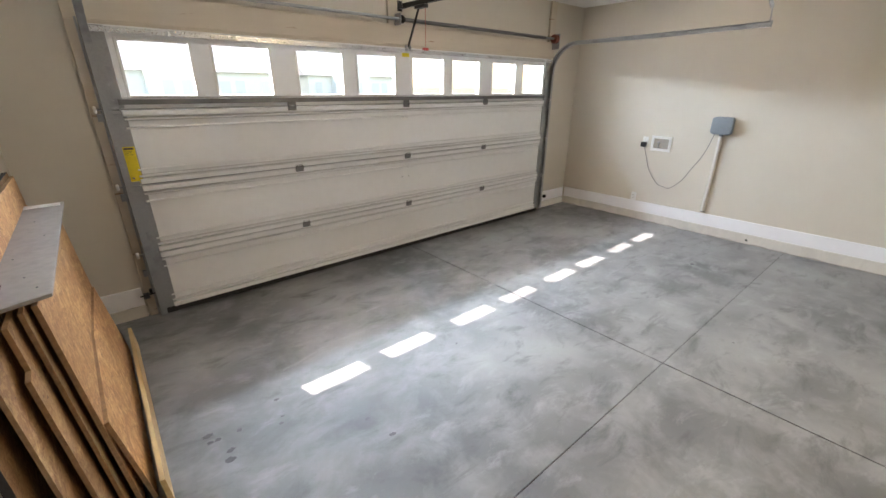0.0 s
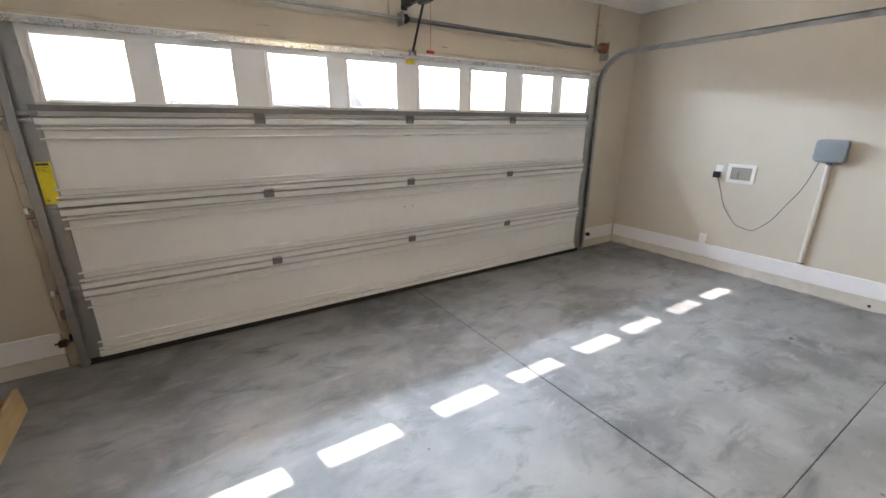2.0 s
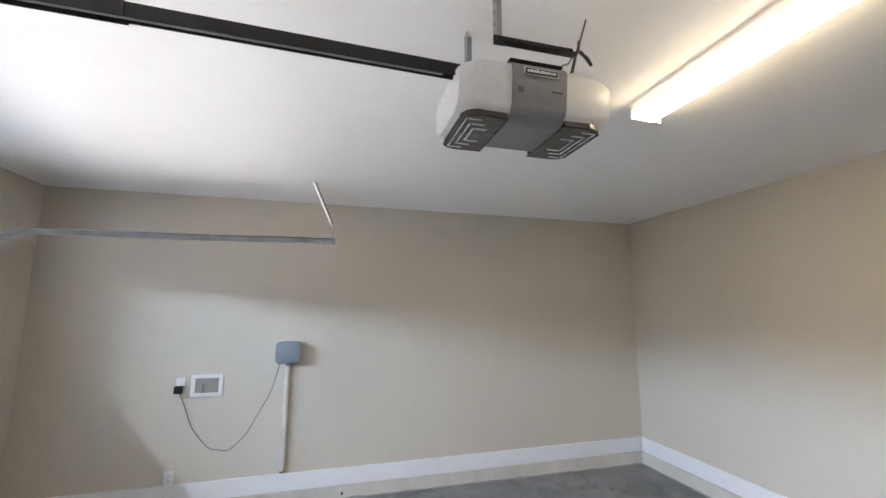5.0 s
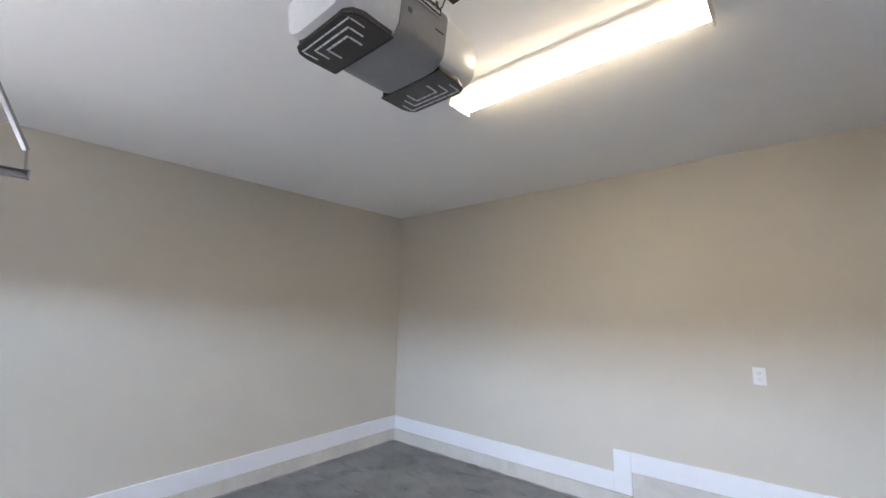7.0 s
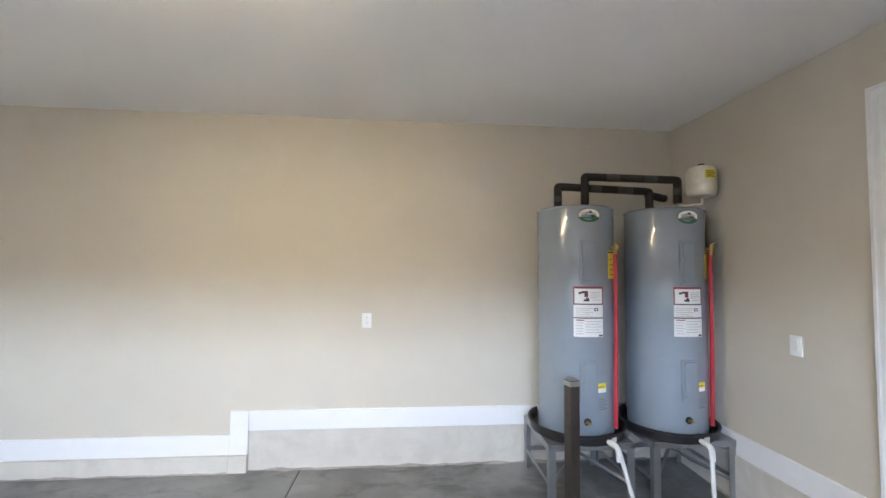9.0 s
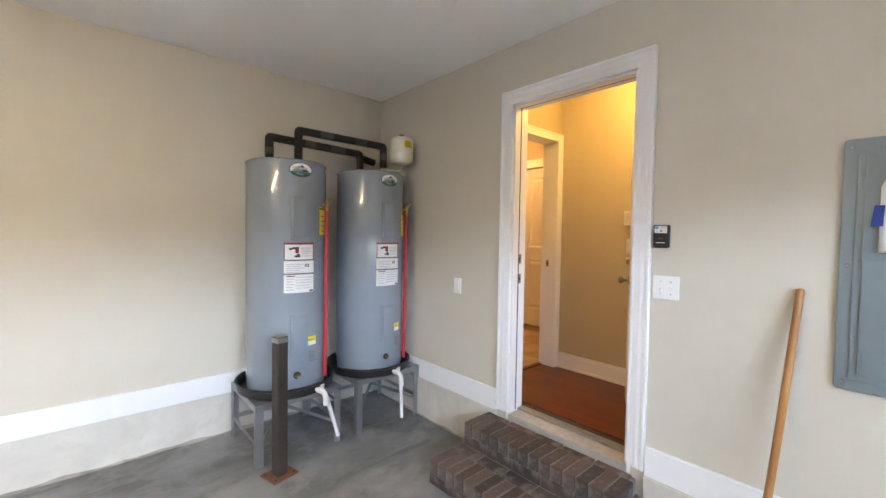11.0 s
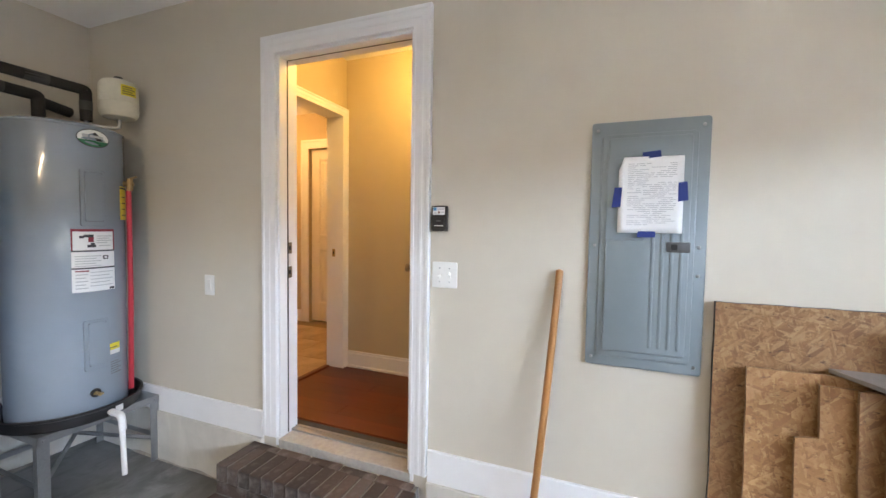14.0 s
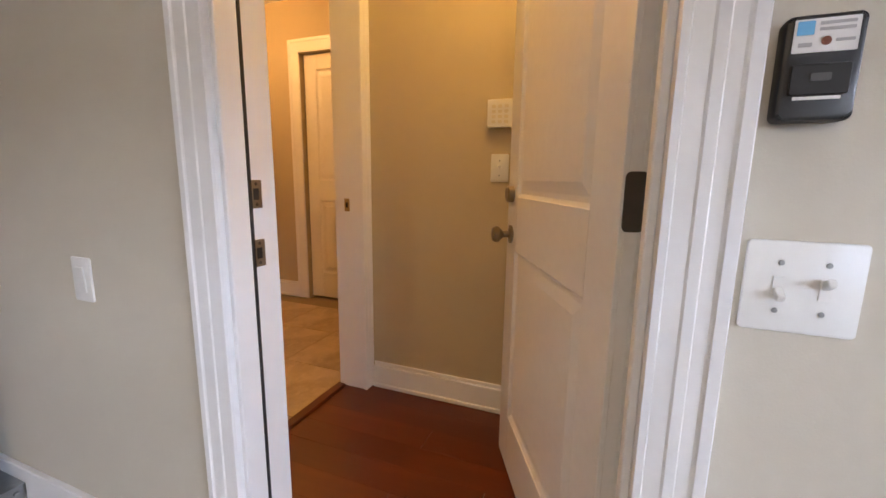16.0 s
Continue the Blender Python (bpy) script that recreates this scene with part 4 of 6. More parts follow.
    part("release_cord", still(bm), plain("pale_red_cord", (0.55, 0.16, 0.12), 0.7), o, "thin red release cord")
    part("release_handle", still(box(p.x - 0.015, p.x + 0.055, p.y - 0.058, p.y - 0.042, p.z - 0.395, p.z - 0.372, 0.006)), plain("red_handle", (0.45, 0.06, 0.05), 0.4), o, "red release handle")
    bm = box(2.69, 2.745, 3.69, YN - 0.03, 2.40, 2.405, 0.001)
    box(2.69, 2.745, YN - 0.034, YN - 0.03, 2.38, 2.47, 0.001, bm=bm)
    part("header_bracket", still(bm), BLACK_STEEL, o, "black header bracket")
    # hanging angle irons
    def iron(p0, p1, wide, up, mat=GALV):
        p0, p1 = Vector(p0), Vector(p1)
        d = p1 - p0
        m = Matrix.Translation(p0) @ d.to_track_quat("Y", up).to_matrix().to_4x4()
        L = d.length
        bm = box(-0.003, 0.0, 0, L, -wide / 2, wide / 2)
        box(0.0, wide * 0.8, 0, L, -wide / 2, -wide / 2 + 0.003, bm=bm)
        n = int(L / 0.035)
        holes = bmesh.new()
        for i in range(n):
            join(holes, turned(lathe([(0, 0), (0.006, 0)], 8), Matrix.Translation((-0.0038, (i + 0.5) * L / n, 0)) @ pose(0, 0, 0, 0, -90)))
        tagged(part("hanger_hole", local(turned(holes, m)), BLACK, part("hanger", local(turned(bm, m)), mat, o, "perforated galvanised angle"), "punched holes"), kind="stuff")
    iron((2.70, 0.95, 2.475), (2.70, 0.95, ZC - 0.004), 0.032, "X")
    iron((2.99, 0.95, 2.475), (2.99, 0.95, ZC - 0.004), 0.032, "X")
    iron((2.68, 0.965, 2.468), (2.68, 0.70, 2.468), 0.03, "Z", BLACK_STEEL)
    iron((3.0, 0.965, 2.468), (3.0, 0.70, 2.468), 0.03, "Z", BLACK_STEEL)
    part("top_plate", local(box(2.71, 2.98, 0.72, 0.90, 2.428, 2.440, 0.002)), BLACK_STEEL, o, "black mounting plate on top")
    # cords up to the ceiling outlet
    bm = tube([(2.80, 0.66, 2.44), (2.84, 0.60, 2.52), (2.86, 0.57, 2.60), (2.90, 0.53, 2.66), (2.93, 0.50, 2.74)], 0.006, 8)
    tube([(2.92, 0.52, 2.67), (2.89, 0.50, 2.62), (2.91, 0.47, 2.61), (2.94, 0.49, 2.68)], 0.006, 8, bm)
    part("power_cord", local(bm), BLACK, o, "black power cord", True)
    part("signal_wire", local(tube([(2.78, 0.70, 2.44), (2.79, 0.67, 2.50), (2.82, 0.63, 2.53), (2.83, 0.58, 2.60), (2.80, 0.55, 2.74)], 0.0028, 6)), BLACK, o, "thin dark wire", True)
    o.location += SHIFT
    return o


opener()


def ceiling_tube():
    x0, x1, y0, y1 = 2.185, 3.395, -0.265, -0.085
    l = thing("ceiling_light", ((x0 + x1) / 2, (y0 + y1) / 2, ZC), label="lit four-foot wraparound light on the garage ceiling", category="ceiling light")
    def local(bm):
        return turned(bm, Matrix.Translation((-(x0 + x1) / 2, -(y0 + y1) / 2, -ZC)))
    part("housing", local(box(x0 + 0.02, x1 - 0.02, y0 + 0.03, y1 - 0.03, ZC - 0.03, ZC - 0.001, 0.003)), WHITE_PLASTIC, l, "white steel housing")
    outline = [(y0, ZC - 0.024), (y0 + 0.006, ZC - 0.034), (y0 + 0.040, ZC - 0.064), (y0 + 0.065, ZC - 0.068), (y1 - 0.065, ZC - 0.068), (y1 - 0.040, ZC - 0.064), (y1 - 0.006, ZC - 0.034), (y1, ZC - 0.024), (y1 - 0.02, ZC - 0.012), (y0 + 0.02, ZC - 0.012)]
    bm = prism(outline, x1 - x0 - 0.02, Matrix(((0, 0, 1, x0 + 0.01), (1, 0, 0, 0), (0, 1, 0, 0), (0, 0, 0, 1))))
    for f in bm.faces:
        f.material_index = 0 if f.calc_center_median().z < ZC - 0.045 else 1
    part("diffuser", local(bm), [TUBE_GLOW, TUBE_SIDE], l, "glowing ribbed acrylic diffuser")
    for a in (x0, x1 - 0.01):
        part("end_cap", local(box(a, a + 0.01, y0, y1, ZC - 0.070, ZC - 0.01, 0.002)), CREAM, l, "cream plastic end cap")
    return l


ceiling_tube()

# ---- water heaters ----
def bent(points, r=0.05, n=5):
    """Rounds the corners of a line of points."""
    pts = [Vector(p) for p in points]
    out = [pts[0]]
    for a, b, c in zip(pts, pts[1:], pts[2:]):
        d0, d1 = (a - b), (c - b)
        k = min(r, d0.length / 2.1, d1.length / 2.1)
        p, q = b + d0.normalized() * k, b + d1.normalized() * k
        for i in range(n + 1):
            f = i / n
            out.append((1 - f) ** 2 * p + 2 * f * (1 - f) * b + f * f * q)
    return out + [pts[-1]]


def curved_plate(r, a0, a1, z0, z1, thick=0.002, n=8, bm=None):
    """A plate that hugs a cylinder about the z axis, between two bearings in degrees."""
    bm = bm or bmesh.new()
    rows = []
    for i in range(n + 1):
        a = radians(a0 + (a1 - a0) * i / n)
        c, s = math.cos(a), math.sin(a)
        rows.append([bm.verts.new(((r + t) * c, (r + t) * s, z)) for t, z in ((-0.003, z0), (thick, z0), (thick, z1), (-0.003, z1))])
    for p, q in zip(rows, rows[1:]):
        for i in range(4):
            j = (i + 1) % 4
            bm.faces.new((p[i], p[j], q[j], q[i]))
    bm.faces.new(rows[0])
    bm.faces.new(rows[-1][::-1])
    return bm


R, H0, H1 = 0.268, 0.435, 2.005


def water_heater(x, y, face, twist=0, pouch=False):
    """An electric storage heater; face: bearing of its front in degrees."""
    base = H0
    w = thing("water_heater", (x, y, base), label="tall grey electric water heater standing in a black pan", category="water heater", group="water heaters")
    h = H1 - base
    prof = [(0, 0.0), (R - 0.012, 0.0), (R - 0.002, 0.01), (R, 0.02), (R, h - 0.035), (R - 0.004, h - 0.022), (R - 0.012, h - 0.012), (R - 0.022, h - 0.006), (R * 0.5, h), (0, h)]
    part("jacket", lathe(prof, 64), HEATER, w, "grey enamelled steel jacket", True)
    part("seam", lathe([(R + 0.0005, h - 0.030), (R + 0.0025, h - 0.028), (R + 0.0025, h - 0.020), (R - 0.002, h - 0.016)], 64), HEATER, w, smooth=True)

    def on(a0, a1, z0, z1, mat, name, label="", thick=0.002, parent=None, n=8):
        return part(name, curved_plate(R, face + a0, face + a1, z0 - base, z1 - base, thick, n), mat, parent or w, label, True)
    face += twist

    def plate(a, w_, h_, zc, d0, d1, r_, bevel, name, label="", parent=None):
        """A flat plate standing off the jacket, square to the bearing a."""
        m = pose(0, 0, zc - base, 0, 0, face + a) @ Matrix(((0, 0, 1, d0), (1, 0, 0, 0), (0, 1, 0, 0), (0, 0, 0, 1)))
        return part(name, prism(rounded(w_, h_, r_), d1 - d0, m, bevel=bevel), HEATER, parent or w, label, True)
    for zc, hh in ((1.61, 0.295), (0.826, 0.27)):
        p = plate(-2, 0.118, hh, zc, R - 0.012, R + 0.003, 0.010, 0.003, "access_panel", "raised grey access panel")
        plate(-2, 0.086, hh - 0.036, zc + 0.006, R + 0.002, R + 0.010, 0.008, 0.004, "panel_face", "", p)
    # rating label in three fields
    lab = on(-23, 20, 1.115, 1.445, PAPER, "label", "white instruction label with bars of print", 0.0015)
    for a0, a1, z0, z1 in ((-23, 20, 1.434, 1.447), (-23, -21.6, 1.335, 1.434), (18.6, 20, 1.335, 1.434)):
        on(a0, a1, z0, z1, INK_RED, "label_border", "dark red border", 0.0022, lab)
    for z in (1.327, 1.236):
        on(-23, 20, z, z + 0.008, INK_DARK, "label_rule", "", 0.0022, lab)
    for a0, a1, z0, z1, mat in ((-16, -12, 1.398, 1.412, INK_DARK), (-12, -3, 1.403, 1.418, INK_DARK), (-8, -3, 1.378, 1.403, INK_RED), (-9, -1, 1.350, 1.364, INK_DARK), (-6, -2, 1.364, 1.374, INK_DARK),
                                (0, 16, 1.408, 1.412, INK), (0, 14, 1.396, 1.400, INK), (0, 16, 1.384, 1.388, INK), (0, 11, 1.372, 1.376, INK), (2, 15, 1.356, 1.360, INK),
                                (6, 12, 1.285, 1.305, INK_DARK), (7.5, 10.5, 1.290, 1.300, PAPER), (-20, -8, 1.222, 1.229, INK_RED), (13, 19, 1.118, 1.130, INK_DARK)):
        on(a0, a1, z0, z1, mat, "label_print", "", 0.0022 if mat is not PAPER else 0.0028, lab, n=3)
    for i in range(5):
        on(-20, 4 - 5 * (i % 2), 1.250 + 0.013 * i, 1.254 + 0.013 * i, INK, "label_print", "", 0.0022, lab, n=4)
        on(-20, -9 - 2 * (i % 2), 1.205 - 0.018 * i, 1.210 - 0.018 * i, INK, "label_print", "", 0.0022, lab, n=3)
        on(-7, 17 - 4 * (i % 2), 1.215 - 0.018 * i, 1.219 - 0.018 * i, INK, "label_print", "", 0.0022, lab, n=4)

    def oval(a, b, z, mat, name, out, top=True, bottom=True, label="", parent=None):
        """A flat oval badge set on the jacket; top and bottom choose its halves."""
        bm = bmesh.new()
        n, v = 28, []
        for i in range(n):
            t = 2 * math.pi * i / n
            u, q = a * math.cos(t), b * math.sin(t)
            if (q > b * -0.28 and not top) or (q < b * -0.28 and not bottom):
                q = b * -0.28
            ang = radians(face) + u / R
            v.append(bm.verts.new(((R + out) * math.cos(ang), (R + out) * math.sin(ang), z - base + q)))
        f = bm.faces.new(v)
        ex = bmesh.ops.extrude_face_region(bm, geom=[f])
        for e in ex["geom"]:
            if isinstance(e, bmesh.types.BMVert):
                e.co.x, e.co.y = e.co.x * (R - 0.004) / (R + out), e.co.y * (R - 0.004) / (R + out)
        bmesh.ops.remove_doubles(bm, verts=bm.verts, dist=1e-5)
        return part(name, bm, mat, parent or w, label)
    badge = oval(0.076, 0.047, 1.925, BLACK, "badge", 0.0015, label="black-edged oval badge")
    oval(0.072, 0.043, 1.925, WHITE_PLASTIC, "badge_field", 0.003, bottom=False, parent=badge)
    oval(0.072, 0.043, 1.925, GREEN, "badge_base", 0.0032, top=False, label="green lower half", parent=badge)
    bm = curved_plate(R, face - 4, face + 9, 1.928 - base, 1.940 - base, 0.0042)
    curved_plate(R, face - 11, face - 6, 1.926 - base, 1.942 - base, 0.0042, bm=bm)
    part("badge_print", bm, INK, badge, "plain grey bars on the badge")
    # stickers low down, energy label higher up
    s = on(9, 25, 0.775, 0.81, YELLOW, "sticker", "yellow and white sticker", 0.0015)
    on(9, 25, 0.75, 0.774, PAPER, "sticker_foot", "", 0.0015, s)
    on(11, 21, 0.785, 0.790, INK_DARK, "sticker_print", "", 0.0022, s, n=3)
    p = on(11, 28, 0.63, 0.725, HEATER, "data_plate", "", 0.001)
    for i in range(6):
        on(12, 26 - 4 * (i % 2), 0.64 + 0.013 * i, 0.644 + 0.013 * i, TAPE_GREY, "data_print", "", 0.0018, p, n=3)
    on(33, 52, 1.50, 1.69, YELLOW, "energy_label", "yellow energy label with black bars", 0.0015)
    on(33, 52, 1.675, 1.685, INK_DARK, "energy_print", "", 0.0022)
    for i in range(4):
        on(36, 49 - 3 * (i % 2), 1.525 + 0.034 * i, 1.529 + 0.034 * i, INK_DARK, "energy_print", "", 0.0022)

    if pouch:
        on(56, 78, 1.05, 1.34, PAPER, "document_pouch", "white paper pouch on the jacket", 0.004)

    def radial(a, z, pts):
        m = pose(0, 0, z - base, 0, 0, face + a)
        return [m @ Vector(q) for q in pts]
    # drain tap
    bm = tube(radial(-5, 0.565, [(R - 0.01, 0, 0), (R + 0.004, 0, 0)]), 0.024, 14)
    d = part("drain_ring", bm, BLACK, w, "black drain escutcheon", True)
    bm = tube(radial(-5, 0.565, [(R, 0, 0), (R + 0.045, 0, 0)]), 0.010, 10)
    tube(radial(-5, 0.565, [(R + 0.03, -0.022, 0.006), (R + 0.03, 0.022, -0.006)]), 0.005, 8, bm)
    part("drain_tap", bm, BRASS, d, "brass drain tap", True)
    # relief valve and its red pipe into the pan
    bm = tube(radial(44, 1.71, [(R - 0.01, 0, 0), (R + 0.05, 0, 0)]), 0.014, 10)
    tube(radial(44, 1.71, [(R + 0.03, 0, -0.04), (R + 0.03, 0, 0.03)]), 0.017, 10, bm)
    tube(radial(44, 1.71, [(R + 0.03, 0, 0.03), (R + 0.06, 0.02, 0.045)]), 0.006, 8, bm)
    v = part("relief_valve", bm, BRASS, w, "brass relief valve", True)
    part("relief_pipe", tube(radial(44, 1.67, [(R + 0.024, 0, 0), (R + 0.024, 0, -0.6), (R + 0.016, 0, 0.50 - 1.67)]), 0.014, 10), RED, v, "red plastic discharge pipe", True)
    return w


HA, HB = (0.735, -1.705), (0.06, -1.69)
def bearing(p):
    return math.degrees(math.atan2(1.0 - p[1], 1.75 - p[0]))


water_heater(*HA, bearing(HA) + 19, 0, True)
water_heater(*HB, bearing(HB) + 19, 15)


def stand(x0, x1, y0, y1, top):
    s = thing("heater_stand", ((x0 + x1) / 2, (y0 + y1) / 2, fz(y0)), label="galvanised steel water heater stand with open legs", category="stand", group="heater stands")
    def local(bm):
        return turned(bm, Matrix.Translation((-(x0 + x1) / 2, -(y0 + y1) / 2, -fz(y0))))
    bm = box(x0, x1, y0, y1, top - 0.004, top)
    for r in ((x0, x1, y0, y0 + 0.003), (x0, x1, y1 - 0.003, y1), (x0, x0 + 0.003, y0, y1), (x1 - 0.003, x1, y0, y1)):
        box(*r, top - 0.04, top - 0.004, bm=bm)
    part("platform", local(bm), GALV, s, "galvanised folded steel top")
    for lx, sx in ((x0, 1), (x1, -1)):
        for ly, sy in ((y0, 1), (y1, -1)):
            bm = box(min(lx, lx + sx * 0.05), max(lx, lx + sx * 0.05), min(ly + sy * 0.004, ly + sy * 0.007), max(ly + sy * 0.004, ly + sy * 0.007), fz(ly), top - 0.005)
            box(min(lx + sx * 0.004, lx + sx * 0.007), max(lx + sx * 0.004, lx + sx * 0.007), min(ly, ly + sy * 0.05), max(ly, ly + sy * 0.05), fz(ly), top - 0.005, bm=bm)
            leg = part("leg", local(bm), GALV, s, "steel angle leg")
            bolt = turned(lathe([(0, 0.006), (0.006, 0.006), (0.008, 0)], 8), Matrix.Translation((lx + sx * 0.025, ly + (0.001 if sy < 0 else -0.001), top - 0.022)) @ pose(0, 0, 0, -90 * -sy))
            part("bolt", local(bolt), GALV, leg)
    zb = fz(y0) + 0.13
    bm = box(x0 + 0.008, x1 - 0.008, y0 + 0.008, y0 + 0.011, zb, zb + 0.03)
    box(x0 + 0.008, x0 + 0.011, y0 + 0.012, y1 - 0.008, zb, zb + 0.03, bm=bm)
    box(x1 - 0.011, x1 - 0.008, y0 + 0.012, y1 - 0.008, zb, zb + 0.03, bm=bm)
    part("brace", local(bm), GALV, s, "low steel brace")
    bm = tube([(x0 + 0.02, y1 - 0.02, zb), (x1 - 0.02, y0 + 0.02, top - 0.05)], 0.012, 4)
    tube([(x1 - 0.02, y1 - 0.02, zb), (x0 + 0.02, y0 + 0.02, top - 0.05)], 0.012, 4, bm)
    part("cross_brace", local(bm), GALV, s, "diagonal steel brace")
    return s


stand(0.45, 1.03, -1.985, -1.43, 0.425)
stand(-0.262, 0.32, -1.985, -1.43, 0.425)


def pan(x, y, lean=0.0):
    p = thing("drain_pan", (x, y, 0.4255), label="black round plastic drain pan under the heater", category="drain pan", group="drain pans")
    r = 0.325
    prof = [(0, 0.0), (r - 0.012, 0.0), (r - 0.004, 0.008), (r, 0.055), (r + 0.010, 0.060), (r + 0.010, 0.068), (r - 0.003, 0.068), (r - 0.010, 0.060), (r - 0.016, 0.012), (r - 0.02, 0.008), (0, 0.008)]
    part("tray", lathe(prof, 56), BLACK, p, smooth=True)
    f = radians(bearing((x, y)) + 36)
    c, s_ = math.cos(f), math.sin(f)
    pts = bent([(c * (r - 0.01), s_ * (r - 0.01), 0.03), (c * (r + 0.085), s_ * (r + 0.085), 0.025), (c * (r + 0.10) - s_ * lean, s_ * (r + 0.10) + c * lean, -0.30)], 0.03)
    d = part("drain_pipe", tube(pts, 0.0135, 12), PVC, p, "white plastic drain pipe", True)
    part("elbow", tube(bent([(c * (r + 0.012), s_ * (r + 0.012), 0.03), (c * (r + 0.085), s_ * (r + 0.085), 0.025), (c * (r + 0.092), s_ * (r + 0.092), -0.055)], 0.03), 0.0185, 12), PVC, d, "white pipe elbow", True)
    g = math.degrees(f)
    part("tag", curved_plate(r + 0.002, g + 5, g + 12, 0.015, 0.048, 0.002), PAPER, p, "small white tag")
    return p


pan(*HA, 0.10)
pan(*HB)


def pipework():
    p = thing("insulated_pipes", (0.4, -1.7, H1), label="black foam-insulated pipes linking the water heaters", category="pipes")
    def local(bm):
        return turned(bm, Matrix.Translation((-0.4, 1.7, -H1)))
    runs = [
        [(0.845, -1.74, H1 - 0.003), (0.845, -1.74, 2.175), (0.145, -1.72, 2.150), (0.145, -1.72, H1 - 0.003)],
        [(0.655, -1.70, H1 - 0.003), (0.655, -1.70, 2.245), (-0.045, -1.67, 2.232), (-0.045, -1.67, 2.06)],
        [(0.145, -1.745, 2.13), (-0.03, -1.80, 2.115)],
    ]
    for k, run in enumerate(runs):
        part("pipe_sleeve", local(tube(bent(run, 0.012, 3), 0.029, 12)), FOAM, p, "black foam pipe sleeve", True)
    for (a, b) in (((0.60, -1.733, 2.166), (0.52, -1.731, 2.163)), ((0.50, -1.694, 2.242), (0.40, -1.69, 2.24)), ((0.22, -1.683, 2.237), (0.12, -1.678, 2.235)), ((0.40, -1.727, 2.159), (0.28, -1.724, 2.155)),
                   ((0.845, -1.74, 2.10), (0.845, -1.74, 2.06)), ((-0.045, -1.67, 2.17), (-0.045, -1.67, 2.12))):
        part("tape", local(tube([a, b], 0.0305, 12)), PIPE_TAPE, p, "dark glossy tape wrap", True)
    bm = tube(bent([(0.655, -1.70, 2.004), (0.655, -1.70, 2.03)], 0.01), 0.012, 8)
    part("copper_nipple", local(bm), BRASS, p, "brass fitting", True)
    bm = tube(bent([(-0.045, -1.67, 2.062), (-0.045, -1.67, 2.035), (-0.152, -1.557, 2.035), (-0.152, -1.557, 2.085)], 0.02), 0.011, 10)
    part("tank_pipe", local(bm), GALV, p, "bare metal pipe to the tank", True)
    return p


pipework()


def expansion_tank():
    x, y, r = -0.150, -1.557, 0.096
    t = thing("expansion_tank", (x, y, 2.083), label="small cream expansion tank on the water pipe", category="expansion tank")
    prof = [(0, 0.0), (0.05, 0.002), (0.08, 0.012), (r - 0.003, 0.032), (r, 0.05), (r, 0.085), (r + 0.002, 0.09), (r, 0.095), (r, 0.17), (r - 0.004, 0.195), (0.078, 0.215), (0.04, 0.228), (0, 0.23)]
    part("shell", lathe(prof, 36), CREAM, t, smooth=True)
    part("cap", lathe([(0, 0.245), (0.02, 0.244), (0.024, 0.236), (0.024, 0.226)], 16), BLACK, t, "black valve cap", True)
    f = 88
    l = part("label", curved_plate(r, f - 22, f + 26, 0.125, 0.185, 0.0015), YELLOW, t, "yellow warning label")
    bm = bmesh.new()
    for i in range(4):
        curved_plate(r, f - 18, f + 20 - 8 * (i % 2), 0.134 + 0.012 * i, 0.139 + 0.012 * i, 0.0022, bm=bm)
    part("label_print", bm, INK_DARK, l)
    return t


expansion_tank()


def steel_post():
    x, y = 0.93, -1.295
    p = thing("steel_bollard", (x, y, fz(y)), 14, label="short dark steel square post with a base plate", category="post")
    h = 0.88 - fz(y)
    part("tube", box(-0.034, 0.034, -0.034, 0.034, 0.006, h, 0.005, seg=2), DARK_STEEL, p)
    part("top_cap", box(-0.0345, 0.0345, -0.0345, 0.0345, h + 0.0002, h + 0.005, 0.003), GALV, p, "worn bright steel cap")
    bm = bmesh.new()
    for a, b, c, d in ((-0.0348, 0.0348, 0.0342, 0.0346), (-0.0346, -0.0342, -0.034, 0.034), (0.0342, 0.0346, -0.034, 0.034)):
        box(a, b, c, d, h - 0.035, h - 0.004, bm=bm)
    part("worn_band", bm, GALV, p, "bright worn band below the cap")
    part("base_plate", box(-0.085, 0.085, -0.075, 0.075, 0.0, 0.008, 0.002), plain("rusty_plate", (0.20, 0.09, 0.045), 0.8, 0.2, vary=0.3, grain=30), p, "rusty base plate")
    for sx in (-0.065, 0.065):
        for sy in (-0.055, 0.055):
            part("bolt", turned(lathe([(0, 0.012), (0.007, 0.012), (0.010, 0.0)], 8), Matrix.Translation((sx, sy, 0.008))), DARK_STEEL, p)
    return p


steel_post()


